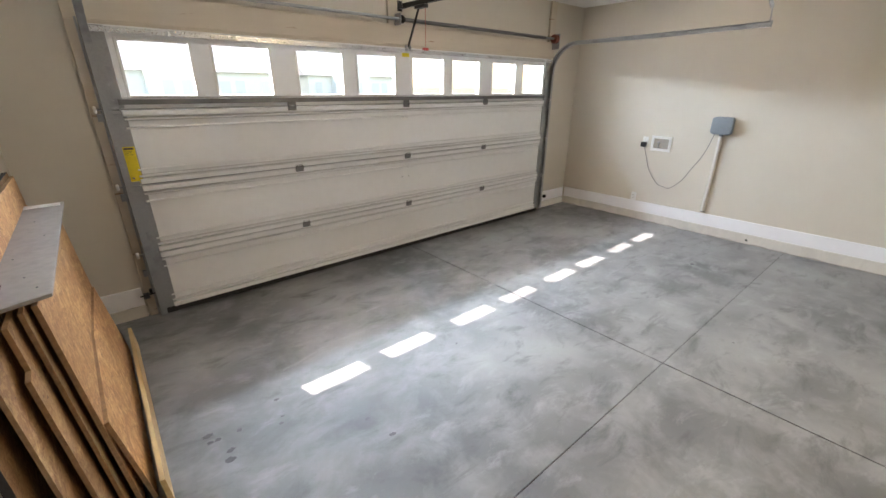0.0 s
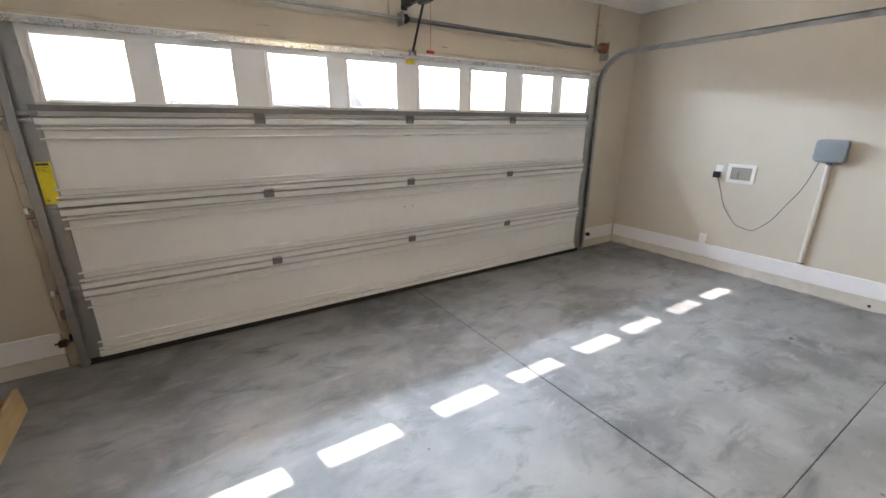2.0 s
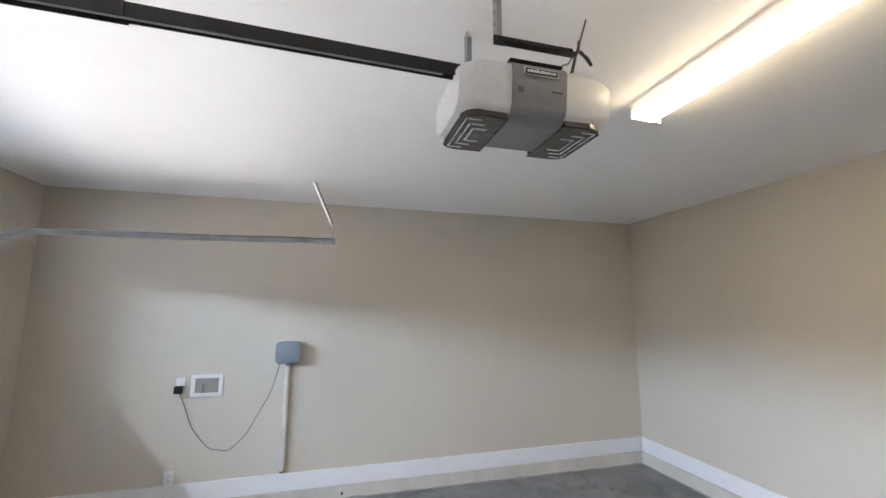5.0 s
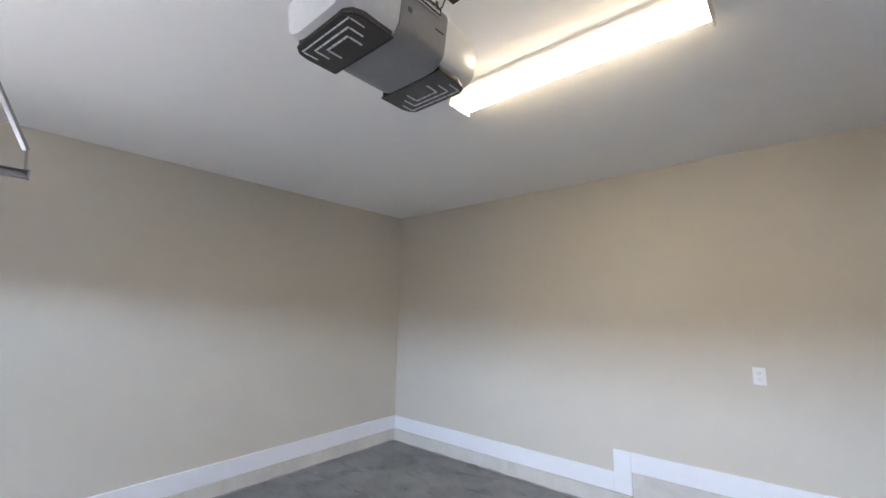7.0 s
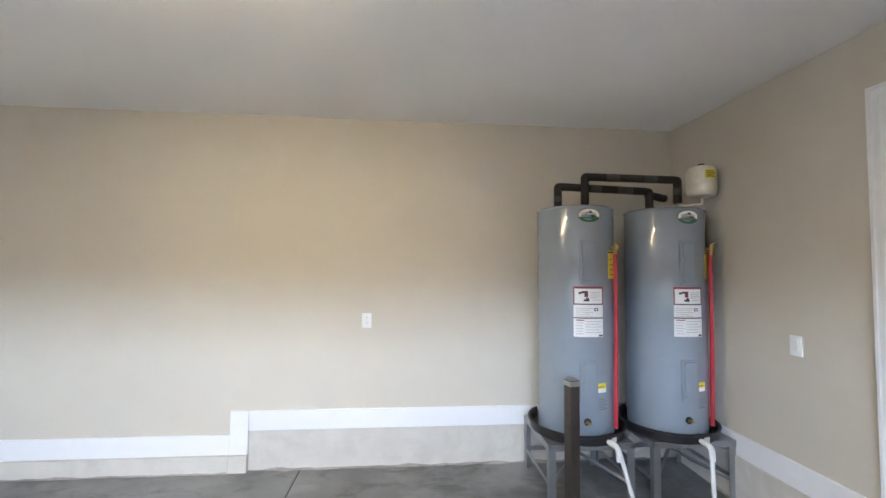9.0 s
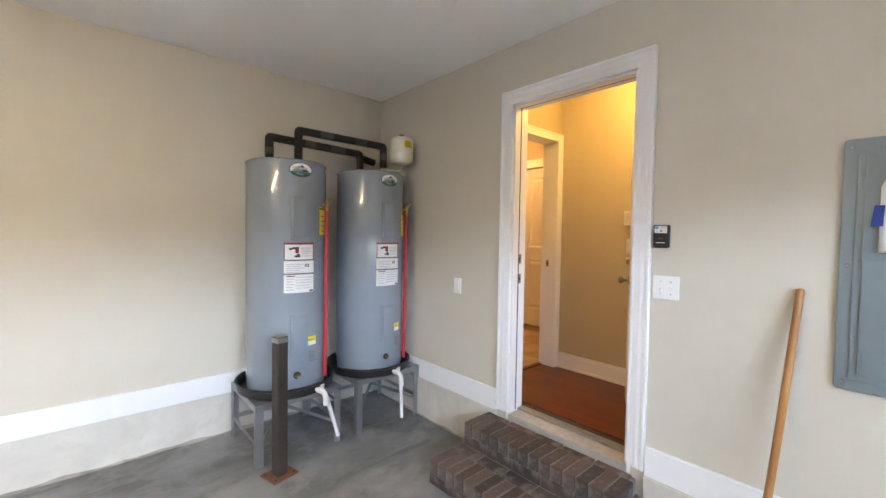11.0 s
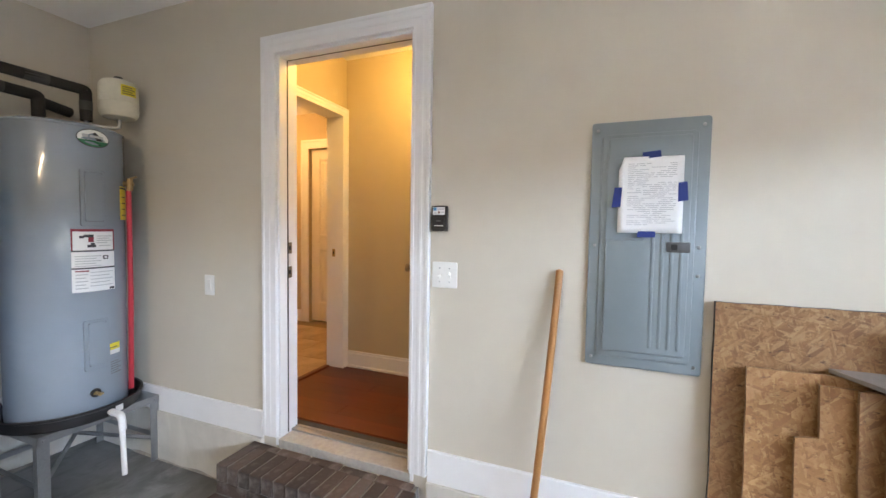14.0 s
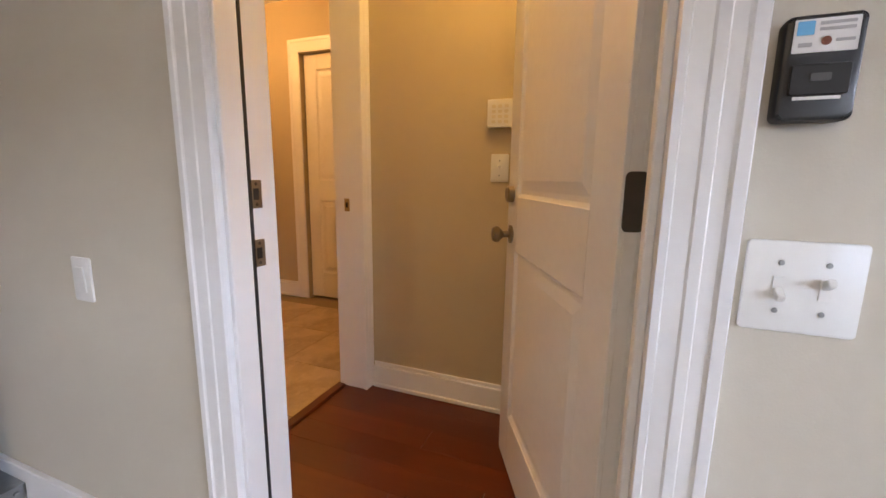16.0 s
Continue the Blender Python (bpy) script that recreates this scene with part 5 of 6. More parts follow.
# ---- electric panel and small wall fittings ----
def breaker_panel():
    y0, y1, z0, z1 = 1.045, 1.432, 0.968, 1.882
    yc, zc, w, h = (y0 + y1) / 2, (z0 + z1) / 2, y1 - y0, z1 - z0
    p = thing("breaker_panel", (XW, yc, zc), label="grey steel breaker panel set in the wall", category="electric panel")
    def plate(u, v, pw, ph, r, d0, d1, mat, name, label="", bevel=0.0, parent=None):
        m = Matrix(((0, 0, 1, d0), (1, 0, 0, u), (0, 1, 0, v), (0, 0, 0, 1)))
        return part(name, prism(rounded(pw, ph, r), d1 - d0, m, bevel=bevel), mat, parent or p, label, True)
    plate(0, 0, w, h, 0.012, 0.0, 0.016, PANEL_GREY, "cover", "grey cover plate", 0.003)
    plate(0.0, -0.005, w - 0.075, h - 0.085, 0.015, 0.0155, 0.022, PANEL_GREY, "raised_frame", "", 0.003)
    door = plate(0.002, 0.0, w - 0.115, h - 0.125, 0.008, 0.0215, 0.029, PANEL_GREY, "door", "grey hinged panel door", 0.003)
    for u, tall in ((0.025, 0.52), (0.055, 0.52), (0.085, 0.44), (0.115, 0.44)):
        plate(u, -0.40 + tall / 2 + 0.03, 0.012, tall, 0.005, 0.0285, 0.0312, PANEL_GREY, "rib", "", 0.0012, door)
    plate(-0.07, 0.17, 0.13, 0.30, 0.008, 0.0285, 0.030, PANEL_GREY, "door_field", "", 0.0008, door)
    lt = plate(0.105, 0.0, 0.074, 0.036, 0.003, 0.0285, 0.033, TAPE_GREY, "latch", "dark latch plate", 0.001, door)
    plate(0.092, 0.0, 0.020, 0.020, 0.002, 0.0325, 0.035, BLACK, "latch_key", "", 0.0, door)
    for v in (0.30, 0.0, -0.30):
        plate(-w / 2 + 0.060, v, 0.012, 0.05, 0.003, 0.0155, 0.026, PANEL_GREY, "hinge", "", 0.001)
    for u, v in ((-w / 2 + 0.022, h / 2 - 0.03), (w / 2 - 0.022, h / 2 - 0.03), (-w / 2 + 0.022, 0.0), (w / 2 - 0.022, 0.0), (-w / 2 + 0.022, -h / 2 + 0.03), (w / 2 - 0.022, -h / 2 + 0.03), (w / 2 - 0.022, -0.10)):
        part("screw", turned(lathe([(0, 0.005), (0.004, 0.0045), (0.0065, 0.0)], 10), Matrix.Translation((0.016, u, v)) @ pose(0, 0, 0, 0, 90)), GALV, p, "bright screw head", True)
    return p


breaker_panel()


def paper_notice():
    """A slightly curled sheet taped to the panel door."""
    yc, zc, w, h = 1.247, 1.61, 0.208, 0.272
    n = thing("paper_notice", (XW + 0.036, yc, zc), label="white printed sheet taped to the breaker panel", category="paper")
    bm = bmesh.new()
    nu, nv = 10, 12
    def lift(u, v):
        return 0.001 + 0.014 * max(0, -u * 2 / w) ** 4 * max(0, v * 2 / h) ** 2 + 0.0025 * math.sin(u * 31 + v * 17)
    grid = []
    for i in range(nu + 1):
        col = []
        for j in range(nv + 1):
            u, v = (i / nu - 0.5) * w, (j / nv - 0.5) * h
            if i == 0 and j > nv - 3:
                u += 0.008 * (j - nv + 2)
            col.append(bm.verts.new((lift(u, v) + 0.002, u, v)))
        grid.append(col)
    for i in range(nu):
        for j in range(nv):
            bm.faces.new((grid[i][j], grid[i + 1][j], grid[i + 1][j + 1], grid[i][j + 1]))
    sheet = part("sheet", bm, PAPER, n, "white sheet with rows of print", True)
    sheet.modifiers.new("thick", "SOLIDIFY").thickness = 0.0006
    bm = bmesh.new()
    rnd = random.Random(4)
    for j in range(33):
        v = h / 2 - 0.026 - j * 0.0068
        u = -w / 2 + 0.03
        while u < w / 2 - 0.03:
            L = rnd.uniform(0.012, 0.05)
            if rnd.random() < 0.78:
                u1 = min(u + L, w / 2 - 0.022)
                vs = [bm.verts.new((lift(a, b) + 0.0032, a, b)) for a, b in ((u, v), (u1, v), (u1, v + 0.0022), (u, v + 0.0022))]
                bm.faces.new(vs)
            u += L + 0.006
    part("print", bm, INK, sheet, "grey bars of unreadable print")
    for u, v, a, b, rz in ((0.0, h / 2 + 0.006, 0.062, 0.026, 3), (0.0 - 0.008, -h / 2 - 0.005, 0.06, 0.024, -2), (-w / 2 - 0.004, -0.008, 0.03, 0.075, -4), (w / 2 - 0.002, 0.01, 0.032, 0.068, 3)):
        m = Matrix(((0, 0, 1, 0.0045), (1, 0, 0, u), (0, 1, 0, v), (0, 0, 0, 1))) @ pose(0, 0, 0, 0, 0, rz)
        part("tape", prism([(-a / 2, -b / 2), (a / 2, -b / 2 + 0.003), (a / 2 - 0.002, b / 2), (-a / 2 + 0.003, b / 2 - 0.002)], 0.0006, m), TAPE_BLUE, n, "strip of blue painter's tape")
    return n


paper_notice()


def plate_on(m, w, h, depth=0.006, r=0.006):
    return prism(rounded(w, h, r), depth, m, bevel=0.0018)


def wall_plate(name, m, w, h, label, group=""):
    t = thing(name, m.translation, label=label, category="switch" if "switch" in name else "outlet", group=group)
    rot = m.to_3x3().to_4x4()
    part("plate", plate_on(rot, w, h), WHITE_PLASTIC, t, smooth=True)
    return t, rot


def toggle_switch(m, w, h, across, label, ups, big=1.0):
    t, r = wall_plate("light_switch", m, w, h, label)
    for u, up in zip(across, ups):
        part("slot", prism(rounded(0.012, 0.026, 0.001), 0.002, r @ Matrix.Translation((u, 0, 0.0055))), WHITE_PLASTIC, t)
        part("toggle", box(-0.0045, 0.0045, -0.005, 0.005, 0, 0.018, 0.0015), WHITE_PLASTIC, t, "white toggle").matrix_basis = r @ Matrix.Translation((u, 0.004 * up, 0.004)) @ pose(0, 0, 0, -28 * up)
        for v in (-0.030, 0.030):
            part("screw", lathe([(0, 0.0018), (0.003, 0.0015), (0.0035, 0)], 8), GALV, t).matrix_basis = r @ Matrix.Translation((u, v, 0.006))
    return t


toggle_switch(spot(ON_W, 0.4515, 1.274), 0.118, 0.114, (-0.023, 0.023), "white double toggle light switch beside the door", (-1, 1))


def rocker_switch(m):
    t, r = wall_plate("light_switch", m, 0.075, 0.115, "white rocker light switch on the beige wall")
    part("rocker", prism(rounded(0.033, 0.066, 0.003), 0.004, r @ Matrix.Translation((0, 0, 0.006)) @ pose(0, 0, 0, 3), bevel=0.001), WHITE_PLASTIC, t)
    return t


rocker_switch(spot(ON_W, -0.998, 1.134))


def duplex(m, label="white duplex outlet on the beige wall"):
    t, r = wall_plate("wall_outlet", m, 0.073, 0.115, label, "wall outlets")
    for v in (0.02, -0.02):
        s = part("socket", prism(rounded(0.034, 0.028, 0.009), 0.003, r @ Matrix.Translation((0, v, 0.006))), WHITE_PLASTIC, t)
        bm = box(-0.008, -0.006, 0.0, 0.009, 0.009, 0.0095)
        box(0.006, 0.008, 0.0, 0.008, 0.009, 0.0095, bm=bm)
        box(-0.002, 0.002, -0.009, -0.005, 0.009, 0.0095, bm=bm)
        part("slots", turned(bm, r @ Matrix.Translation((0, v, 0))), BLACK, s)
    return t


duplex(spot(ON_S, -2.266, 1.147))
duplex(spot(ON_E, -2.617, 1.055))
duplex(spot(ON_E, -2.635, 0.302, 0.0185), "white outlet plate over the baseboard edge")


def wall_control():
    m = spot(ON_W, 0.4285, 1.522)
    t = thing("door_control", m.translation, label="black wall control for the garage door", category="wall control")
    r = m.to_3x3().to_4x4()
    part("body", prism(rounded(0.070, 0.110, 0.008), 0.026, r, bevel=0.004), BLACK, t, smooth=True)
    lab = part("label", prism(rounded(0.056, 0.034, 0.001), 0.001, r @ Matrix.Translation((0.0, 0.033, 0.0258))), PAPER, t, "white label with a blue patch")
    part("label_patch", prism(rounded(0.015, 0.014, 0.001), 0.0008, r @ Matrix.Translation((-0.018, 0.041, 0.0267))), SKY_BLUE, lab)
    bm = prism(rounded(0.03, 0.003, 0.0005), 0.0008, r @ Matrix.Translation((0.009, 0.045, 0.0267)))
    prism(rounded(0.03, 0.003, 0.0005), 0.0008, r @ Matrix.Translation((0.009, 0.039, 0.0267)), bm=bm)
    prism(rounded(0.012, 0.004, 0.0005), 0.0008, r @ Matrix.Translation((-0.017, 0.024, 0.0267)), bm=bm)
    prism(rounded(0.016, 0.003, 0.0005), 0.0008, r @ Matrix.Translation((0.017, 0.027, 0.0267)), bm=bm)
    part("label_print", bm, INK, lab)
    part("label_dot", prism(rounded(0.009, 0.009, 0.0044), 0.0008, r @ Matrix.Translation((0.001, 0.027, 0.0267))), RUST, lab)
    part("button", prism(rounded(0.052, 0.032, 0.003), 0.004, r @ Matrix.Translation((0, -0.012, 0.0255)), bevel=0.001), BLACK, t, "wide black push button")
    part("small_button", prism(rounded(0.018, 0.008, 0.002), 0.002, r @ Matrix.Translation((0, -0.010, 0.0293))), TAPE_GREY, t)
    part("name_bar", prism(rounded(0.042, 0.0035, 0.0005), 0.0008, r @ Matrix.Translation((0, -0.031, 0.0258))), PAPER, t, "pale bar of lettering")
    return t


wall_control()


def meter_box():
    m = spot(ON_E, -1.745, 1.312)
    t = thing("wall_box", m.translation, label="blue-grey plastic service box on the wall", category="service box")
    r = m.to_3x3().to_4x4()
    part("body", prism(rounded(0.205, 0.195, 0.03), 0.085, r, bevel=0.008), BOX_GREY, t, smooth=True)
    part("lid", prism(rounded(0.215, 0.185, 0.03), 0.016, r @ Matrix.Translation((0, 0.004, 0.0845)), bevel=0.006), BOX_GREY, t, "rounded lid", smooth=True)
    part("gland", tube([r @ Vector((0, -0.12, 0.03)), r @ Vector((0, -0.096, 0.03))], 0.022, 12), BOX_GREY, t, smooth=True)
    return t


meter_box()


def conduit():
    m = spot(ON_E, -1.745, 0.0)
    t = thing("conduit", m.translation, label="white painted conduit running down from the box", category="conduit")
    r = m.to_3x3().to_4x4()
    part("pipe", tube([r @ Vector((0, 0.277, 0.026)), r @ Vector((0, 1.195, 0.026))], 0.0215, 14), WALL_WHITE, t, smooth=True)
    for v in (0.45, 1.05):
        part("strap", prism(rounded(0.075, 0.018, 0.003), 0.003, r @ Matrix.Translation((0, v, 0.0))), WALL_WHITE, t)
    part("collar", tube([r @ Vector((0, 0.2765, 0.026)), r @ Vector((0, 0.285, 0.026))], 0.026, 14), TAPE_GREY, t, "dark collar", True)
    return t


WALL_WHITE = plain("off_white_conduit", (0.70, 0.66, 0.60), 0.5)
conduit()


def plug_and_cord():
    m = spot(ON_E, -2.622, 1.015)
    t = thing("power_adapter", m.translation, label="black plug-in adapter with a thin grey cord", category="adapter")
    r = m.to_3x3().to_4x4()
    part("adapter", prism(rounded(0.062, 0.062, 0.006), 0.042, r @ Matrix.Translation((0, 0, 0.011)), bevel=0.003), BLACK, t, smooth=True)
    pts = []
    rnd = random.Random(3)
    for i in range(33):
        f = i / 32
        u = 0.0 + 0.812 * f + 0.008 * math.sin(f * 23)
        v = -0.03 + 0.215 * f - 2.4 * f * (1 - f) + 0.010 * math.sin(f * 31 + 1)
        pts.append(r @ Vector((u, v, 0.012 + 0.006 * math.sin(f * 9) + 0.02 * f)))
    part("cord", tube(pts, 0.0036, 6), TAPE_GREY, t, "thin grey cord", True)
    return t


plug_and_cord()


def valve_box():
    m = spot(ON_E, -2.41, 1.04)
    t = thing("valve_box", m.translation, label="white recessed wall box holding a tap", category="valve box")
    r = m.to_3x3().to_4x4()
    bm = bmesh.new()
    w, h, b = 0.255, 0.192, 0.034
    for x0, x1, y0, y1 in ((-w / 2, w / 2, h / 2 - b, h / 2), (-w / 2, w / 2, -h / 2, -h / 2 + b), (-w / 2, -w / 2 + b, -h / 2 + b, h / 2 - b), (w / 2 - b, w / 2, -h / 2 + b, h / 2 - b)):
        box(x0, x1, y0, y1, 0, 0.010, 0.002, bm=bm)
    part("frame", turned(bm, r), WHITE_PLASTIC, t)
    # nearly flush plate; its darker colour stands for shade inside the recess
    part("recess", prism(rounded(w - 2 * b, h - 2 * b, 0.004), 0.003, r @ Matrix.Translation((0, 0, 0.0005))), plain("shaded_box_back", (0.33, 0.31, 0.27), 0.7), t, "back of the box with recess shade in its colour")
    bm = tube([r @ Vector((-0.03, -0.06, 0.008)), r @ Vector((-0.03, 0.01, 0.008))], 0.007, 8)
    tube([r @ Vector((-0.048, 0.018, 0.010)), r @ Vector((-0.012, 0.018, 0.010))], 0.006, 8, bm)
    part("tap", bm, GALV, t, "small metal tap", True)
    return t


valve_box()


def wooden_pole():
    a, b = Vector((-0.264, 0.942, 1.318)), Vector((-0.10, 0.842, fz(0.84)))
    t = thing("broom_handle", b, label="varnished wooden pole leaning on the wall", category="pole")
    d = (a - b)
    n = 14
    pts = [d * (i / n) + Vector((0, 0.006 * math.sin(math.pi * i / n), 0)) for i in range(n + 1)]
    rad = [0.0145] * n + [0.0145]
    pts += [d * 1.003, d * 1.006]
    rad += [0.012, 0.004]
    ob = part("handle", tube(pts, rad, 14), POLE_WOOD, t, smooth=True)
    return t


wooden_pole()


# ---- sheets of board leaning on the wall ----
def leaning(name, y0, y1, z_top, x_top, x_bot, thick, mats, label, outline=None, z_bot=0.0, group="boards leaning on the wall"):
    """A sheet whose wall face runs from x_bot at the floor to x_top at its top edge; outline: (y, share of height) corners."""
    zb = fz((y0 + y1) / 2) + z_bot
    t = thing(name, ((x_bot + x_top) / 2, (y0 + y1) / 2, zb), label=label, category="board", group=group)
    H = z_top - zb
    L = math.hypot(H, x_top - x_bot)
    out = outline or [(y0, 0), (y1, 0), (y1, 1), (y0, 1)]
    ang = math.atan2(x_top - x_bot, H)
    up = Vector((math.sin(ang), 0, math.cos(ang)))
    nrm = Vector((math.cos(ang), 0, -math.sin(ang)))
    o = Vector((x_bot, 0, zb)) - Vector(((x_bot + x_top) / 2, (y0 + y1) / 2, zb))
    bm = bmesh.new()
    rnd = random.Random(int(y0 * 1000))
    ring = []
    for (ya, fa), (yb, fb) in zip(out, out[1:] + out[:1]):
        n = max(2, int(math.hypot(yb - ya, (fb - fa) * L) / 0.06))
        for i in range(n):
            f = i / n
            j = 0 if i == 0 else rnd.uniform(-0.0016, 0.0016)
            ring.append((ya + (yb - ya) * f + j, fa + (fb - fa) * f + j))
    back = [bm.verts.new(o + Vector((0, y, 0)) + up * (f * L)) for y, f in ring]
    front = [bm.verts.new(v.co + nrm * thick) for v in back]
    bm.faces.new(back[::-1])
    bm.faces.new(front)
    for i in range(len(ring)):
        j = (i + 1) % len(ring)
        f = bm.faces.new((back[i], back[j], front[j], front[i]))
        f.material_index = 1
    part("sheet", bm, mats, t)
    return t


leaning("strand_board_sheet", 1.462, 3.42, 1.243, XW + 0.016, -0.230, 0.022, [OSB_B, EDGE_DARK], "tall strand board sheet with a dark sealed edge")
leaning("strand_board_sheet", 1.99, 3.40, 1.222, -0.236, -0.182, 0.015, [OSB_C, EDGE], "pale strand board sheet with a torn edge")
leaning("strand_board_sheet", 1.546, 1.95, 1.045, -0.205, -0.150, 0.012, [OSB_A, EDGE], "narrow offcut of strand board")
leaning("strand_board_sheet", 1.664, 2.9, 1.022, -0.170, -0.105, 0.014, [OSB_A, EDGE], "notched strand board offcut", [(1.664, 0), (2.9, 0), (2.9, 1), (1.72, 1), (1.722, 0.845), (1.664, 0.838)])
leaning("strand_board_sheet", 1.80, 3.35, 1.026, -0.140, -0.070, 0.013, [OSB_B, EDGE], "brown strand board sheet among other boards")
leaning("strand_board_sheet", 1.85, 3.36, 1.022, -0.112, -0.034, 0.016, [OSB_C, EDGE], "large pale strand board sheet facing the room")
leaning("strand_board_sheet", 1.87, 3.30, 0.545, -0.066, 0.012, 0.017, [OSB_D, EDGE], "orange-brown strand board offcut with slanted top edge", [(1.87, 0), (3.3, 0), (3.3, 0.92), (2.5, 1.0), (1.87, 0.86)])
leaning("pine_board", 1.80, 3.33, 0.135, 0.052, 0.062, 0.02, [PINE, PINE], "narrow raw pine board on edge at the floor")


def flat_board():
    t = thing("grey_board", (-0.15, 2.5, 1.047), label="grey board laid flat on top of the sheets", category="board")
    bm = prism([(-0.075, -0.735), (0.100, -0.665), (0.104, 0.83), (-0.086, 0.80)], 0.014, Matrix.Identity(4), bevel=0.002)
    part("board", bm, GREY_BOARD, t)
    part("paper_strip", box(-0.08, 0.09, 0.72, 0.80, 0.0143, 0.0165, 0.0005), PAPER, t, "torn white paper strip on its end")
    bm = bmesh.new()
    for x, y in ((0.02, -0.45), (0.05, 0.1), (0.0, 0.4), (-0.03, -0.2), (0.06, -0.58)):
        join(bm, turned(lathe([(0, 0.001), (0.003, 0.0008), (0.0035, 0)], 7), Matrix.Translation((x, y, 0.0141)) @ Matrix.Diagonal((1, 1.9, 1, 1))))
    part("speck", bm, EDGE_DARK, t, "dark specks")
    return t


flat_board()


STAIN = plain("dark_floor_stain", (0.075, 0.075, 0.078), 0.55, vary=0.3, grain=60)


def floor_stains():
    """Small dried drips on the slab, each its own flat shape."""
    rnd = random.Random(8)
    spots = ((0.272, 2.106, 0.022), (0.274, 2.05, 0.016), (0.308, 2.048, 0.014), (0.344, 1.934, 0.018), (0.324, 1.873, 0.024), (0.644, 2.149, 0.013), (0.60, 1.95, 0.012),
             (0.626, 1.998, 0.009), (0.977, 1.675, 0.012), (1.836, 1.896, 0.007), (1.027, 1.496, 0.016), (0.412, 2.044, 0.013), (4.684, 1.378, 0.02))
    for x, y, r in spots:
        bm = bmesh.new()
        n = 14
        v = []
        for i in range(n):
            a = 2 * math.pi * i / n
            q = r * rnd.uniform(0.65, 1.15)
            v.append(bm.verts.new((x + 1.25 * q * math.cos(a), y + 0.8 * q * math.sin(a), fz(y) + 0.0012)))
        f = bm.faces.new(v)
        for g in bmesh.ops.extrude_face_region(bm, geom=[f])["geom"]:
            if isinstance(g, bmesh.types.BMVert):
                g.co.z -= 0.001
        structure("floor_stain", bm, STAIN, "small dark dried drip on the slab")
    bm = turned(lathe([(0, 0.001), (0.012, 0.001), (0.013, 0)], 12), Matrix.Translation((XE - 0.0285, 1.217, 0.045)) @ pose(0, 0, 0, 0, -90))
    structure("stem_hole", bm, BLACK, "small dark hole in the stem wall")


floor_stains()


def pink_bag():
    t = thing("pink_plastic_bag", (-0.19, 1.945, 1.062), label="crumpled dark pink plastic bag wedged behind a board", category="bag")
    bm = bmesh.new()
    bmesh.ops.create_icosphere(bm, subdivisions=4, radius=1)
    for v in bm.verts:
        n1 = noise.noise(v.co * 2.2 + Vector((3, 1, 7)))
        n2 = abs(noise.noise(v.co * 3.4)) + 0.6 * abs(noise.noise(v.co * 7.5))
        c = v.co * (0.92 + 0.20 * n1 + 0.34 * n2)
        c = Vector([math.copysign(abs(k) ** 0.7, k) for k in c])
        v.co = Vector((c.x * 0.014, c.y * (0.032 + 0.008 * c.z) - 0.006 * c.z, c.z * 0.068 + 0.068))
    part("bag", bm, PINK, t, smooth=True)
    return t


pink_bag()


# ---- doors of the house ----
def panel_door_bm(w, h, t, panels):
    """A moulded door leaf from x 0 to w, with sunk fields on both faces."""
    bm = box(0, w, -t / 2 + 0.011, t / 2 - 0.011, 0, h)
    xs0, xs1 = 0.115, w - 0.115
    cuts = sorted({0.0, h} | {z for p in panels for z in p})
    for s in (-1, 1):
        f0, f1 = (t / 2 - 0.0115, t / 2) if s > 0 else (-t / 2, -t / 2 + 0.0115)
        box(0, xs0, f0, f1, 0, h, 0.0015, bm=bm)
        box(xs1, w, f0, f1, 0, h, 0.0015, bm=bm)
        for a, b in zip(cuts, cuts[1:]):
            if (a, b) in panels:
                # sloping sticking round the opening, then the raised field
                rings = []
                for g, deep in ((-0.001, 0.002), (0.010, 0.0095), (0.016, 0.0105), (0.022, 0.0105), (0.052, 0.003), (0.056, 0.003)):
                    y = s * (t / 2 - deep)
                    rings.append([bm.verts.new(q) for q in ((xs0 + g, y, a + g), (xs1 - g, y, a + g), (xs1 - g, y, b - g), (xs0 + g, y, b - g))])
                for p, q in zip(rings, rings[1:]):
                    for i in range(4):
                        bm.faces.new((p[i], p[(i + 1) % 4], q[(i + 1) % 4], q[i]))
                bm.faces.new(rings[-1])
            else:
                box(xs0 + 0.001, xs1 - 0.001, f0, f1, a, b, 0.0015, bm=bm)
    return bm


DOOR_CREAM = plain("satin_white_door_paint", (0.80, 0.79, 0.77), 0.32, vary=0.03)


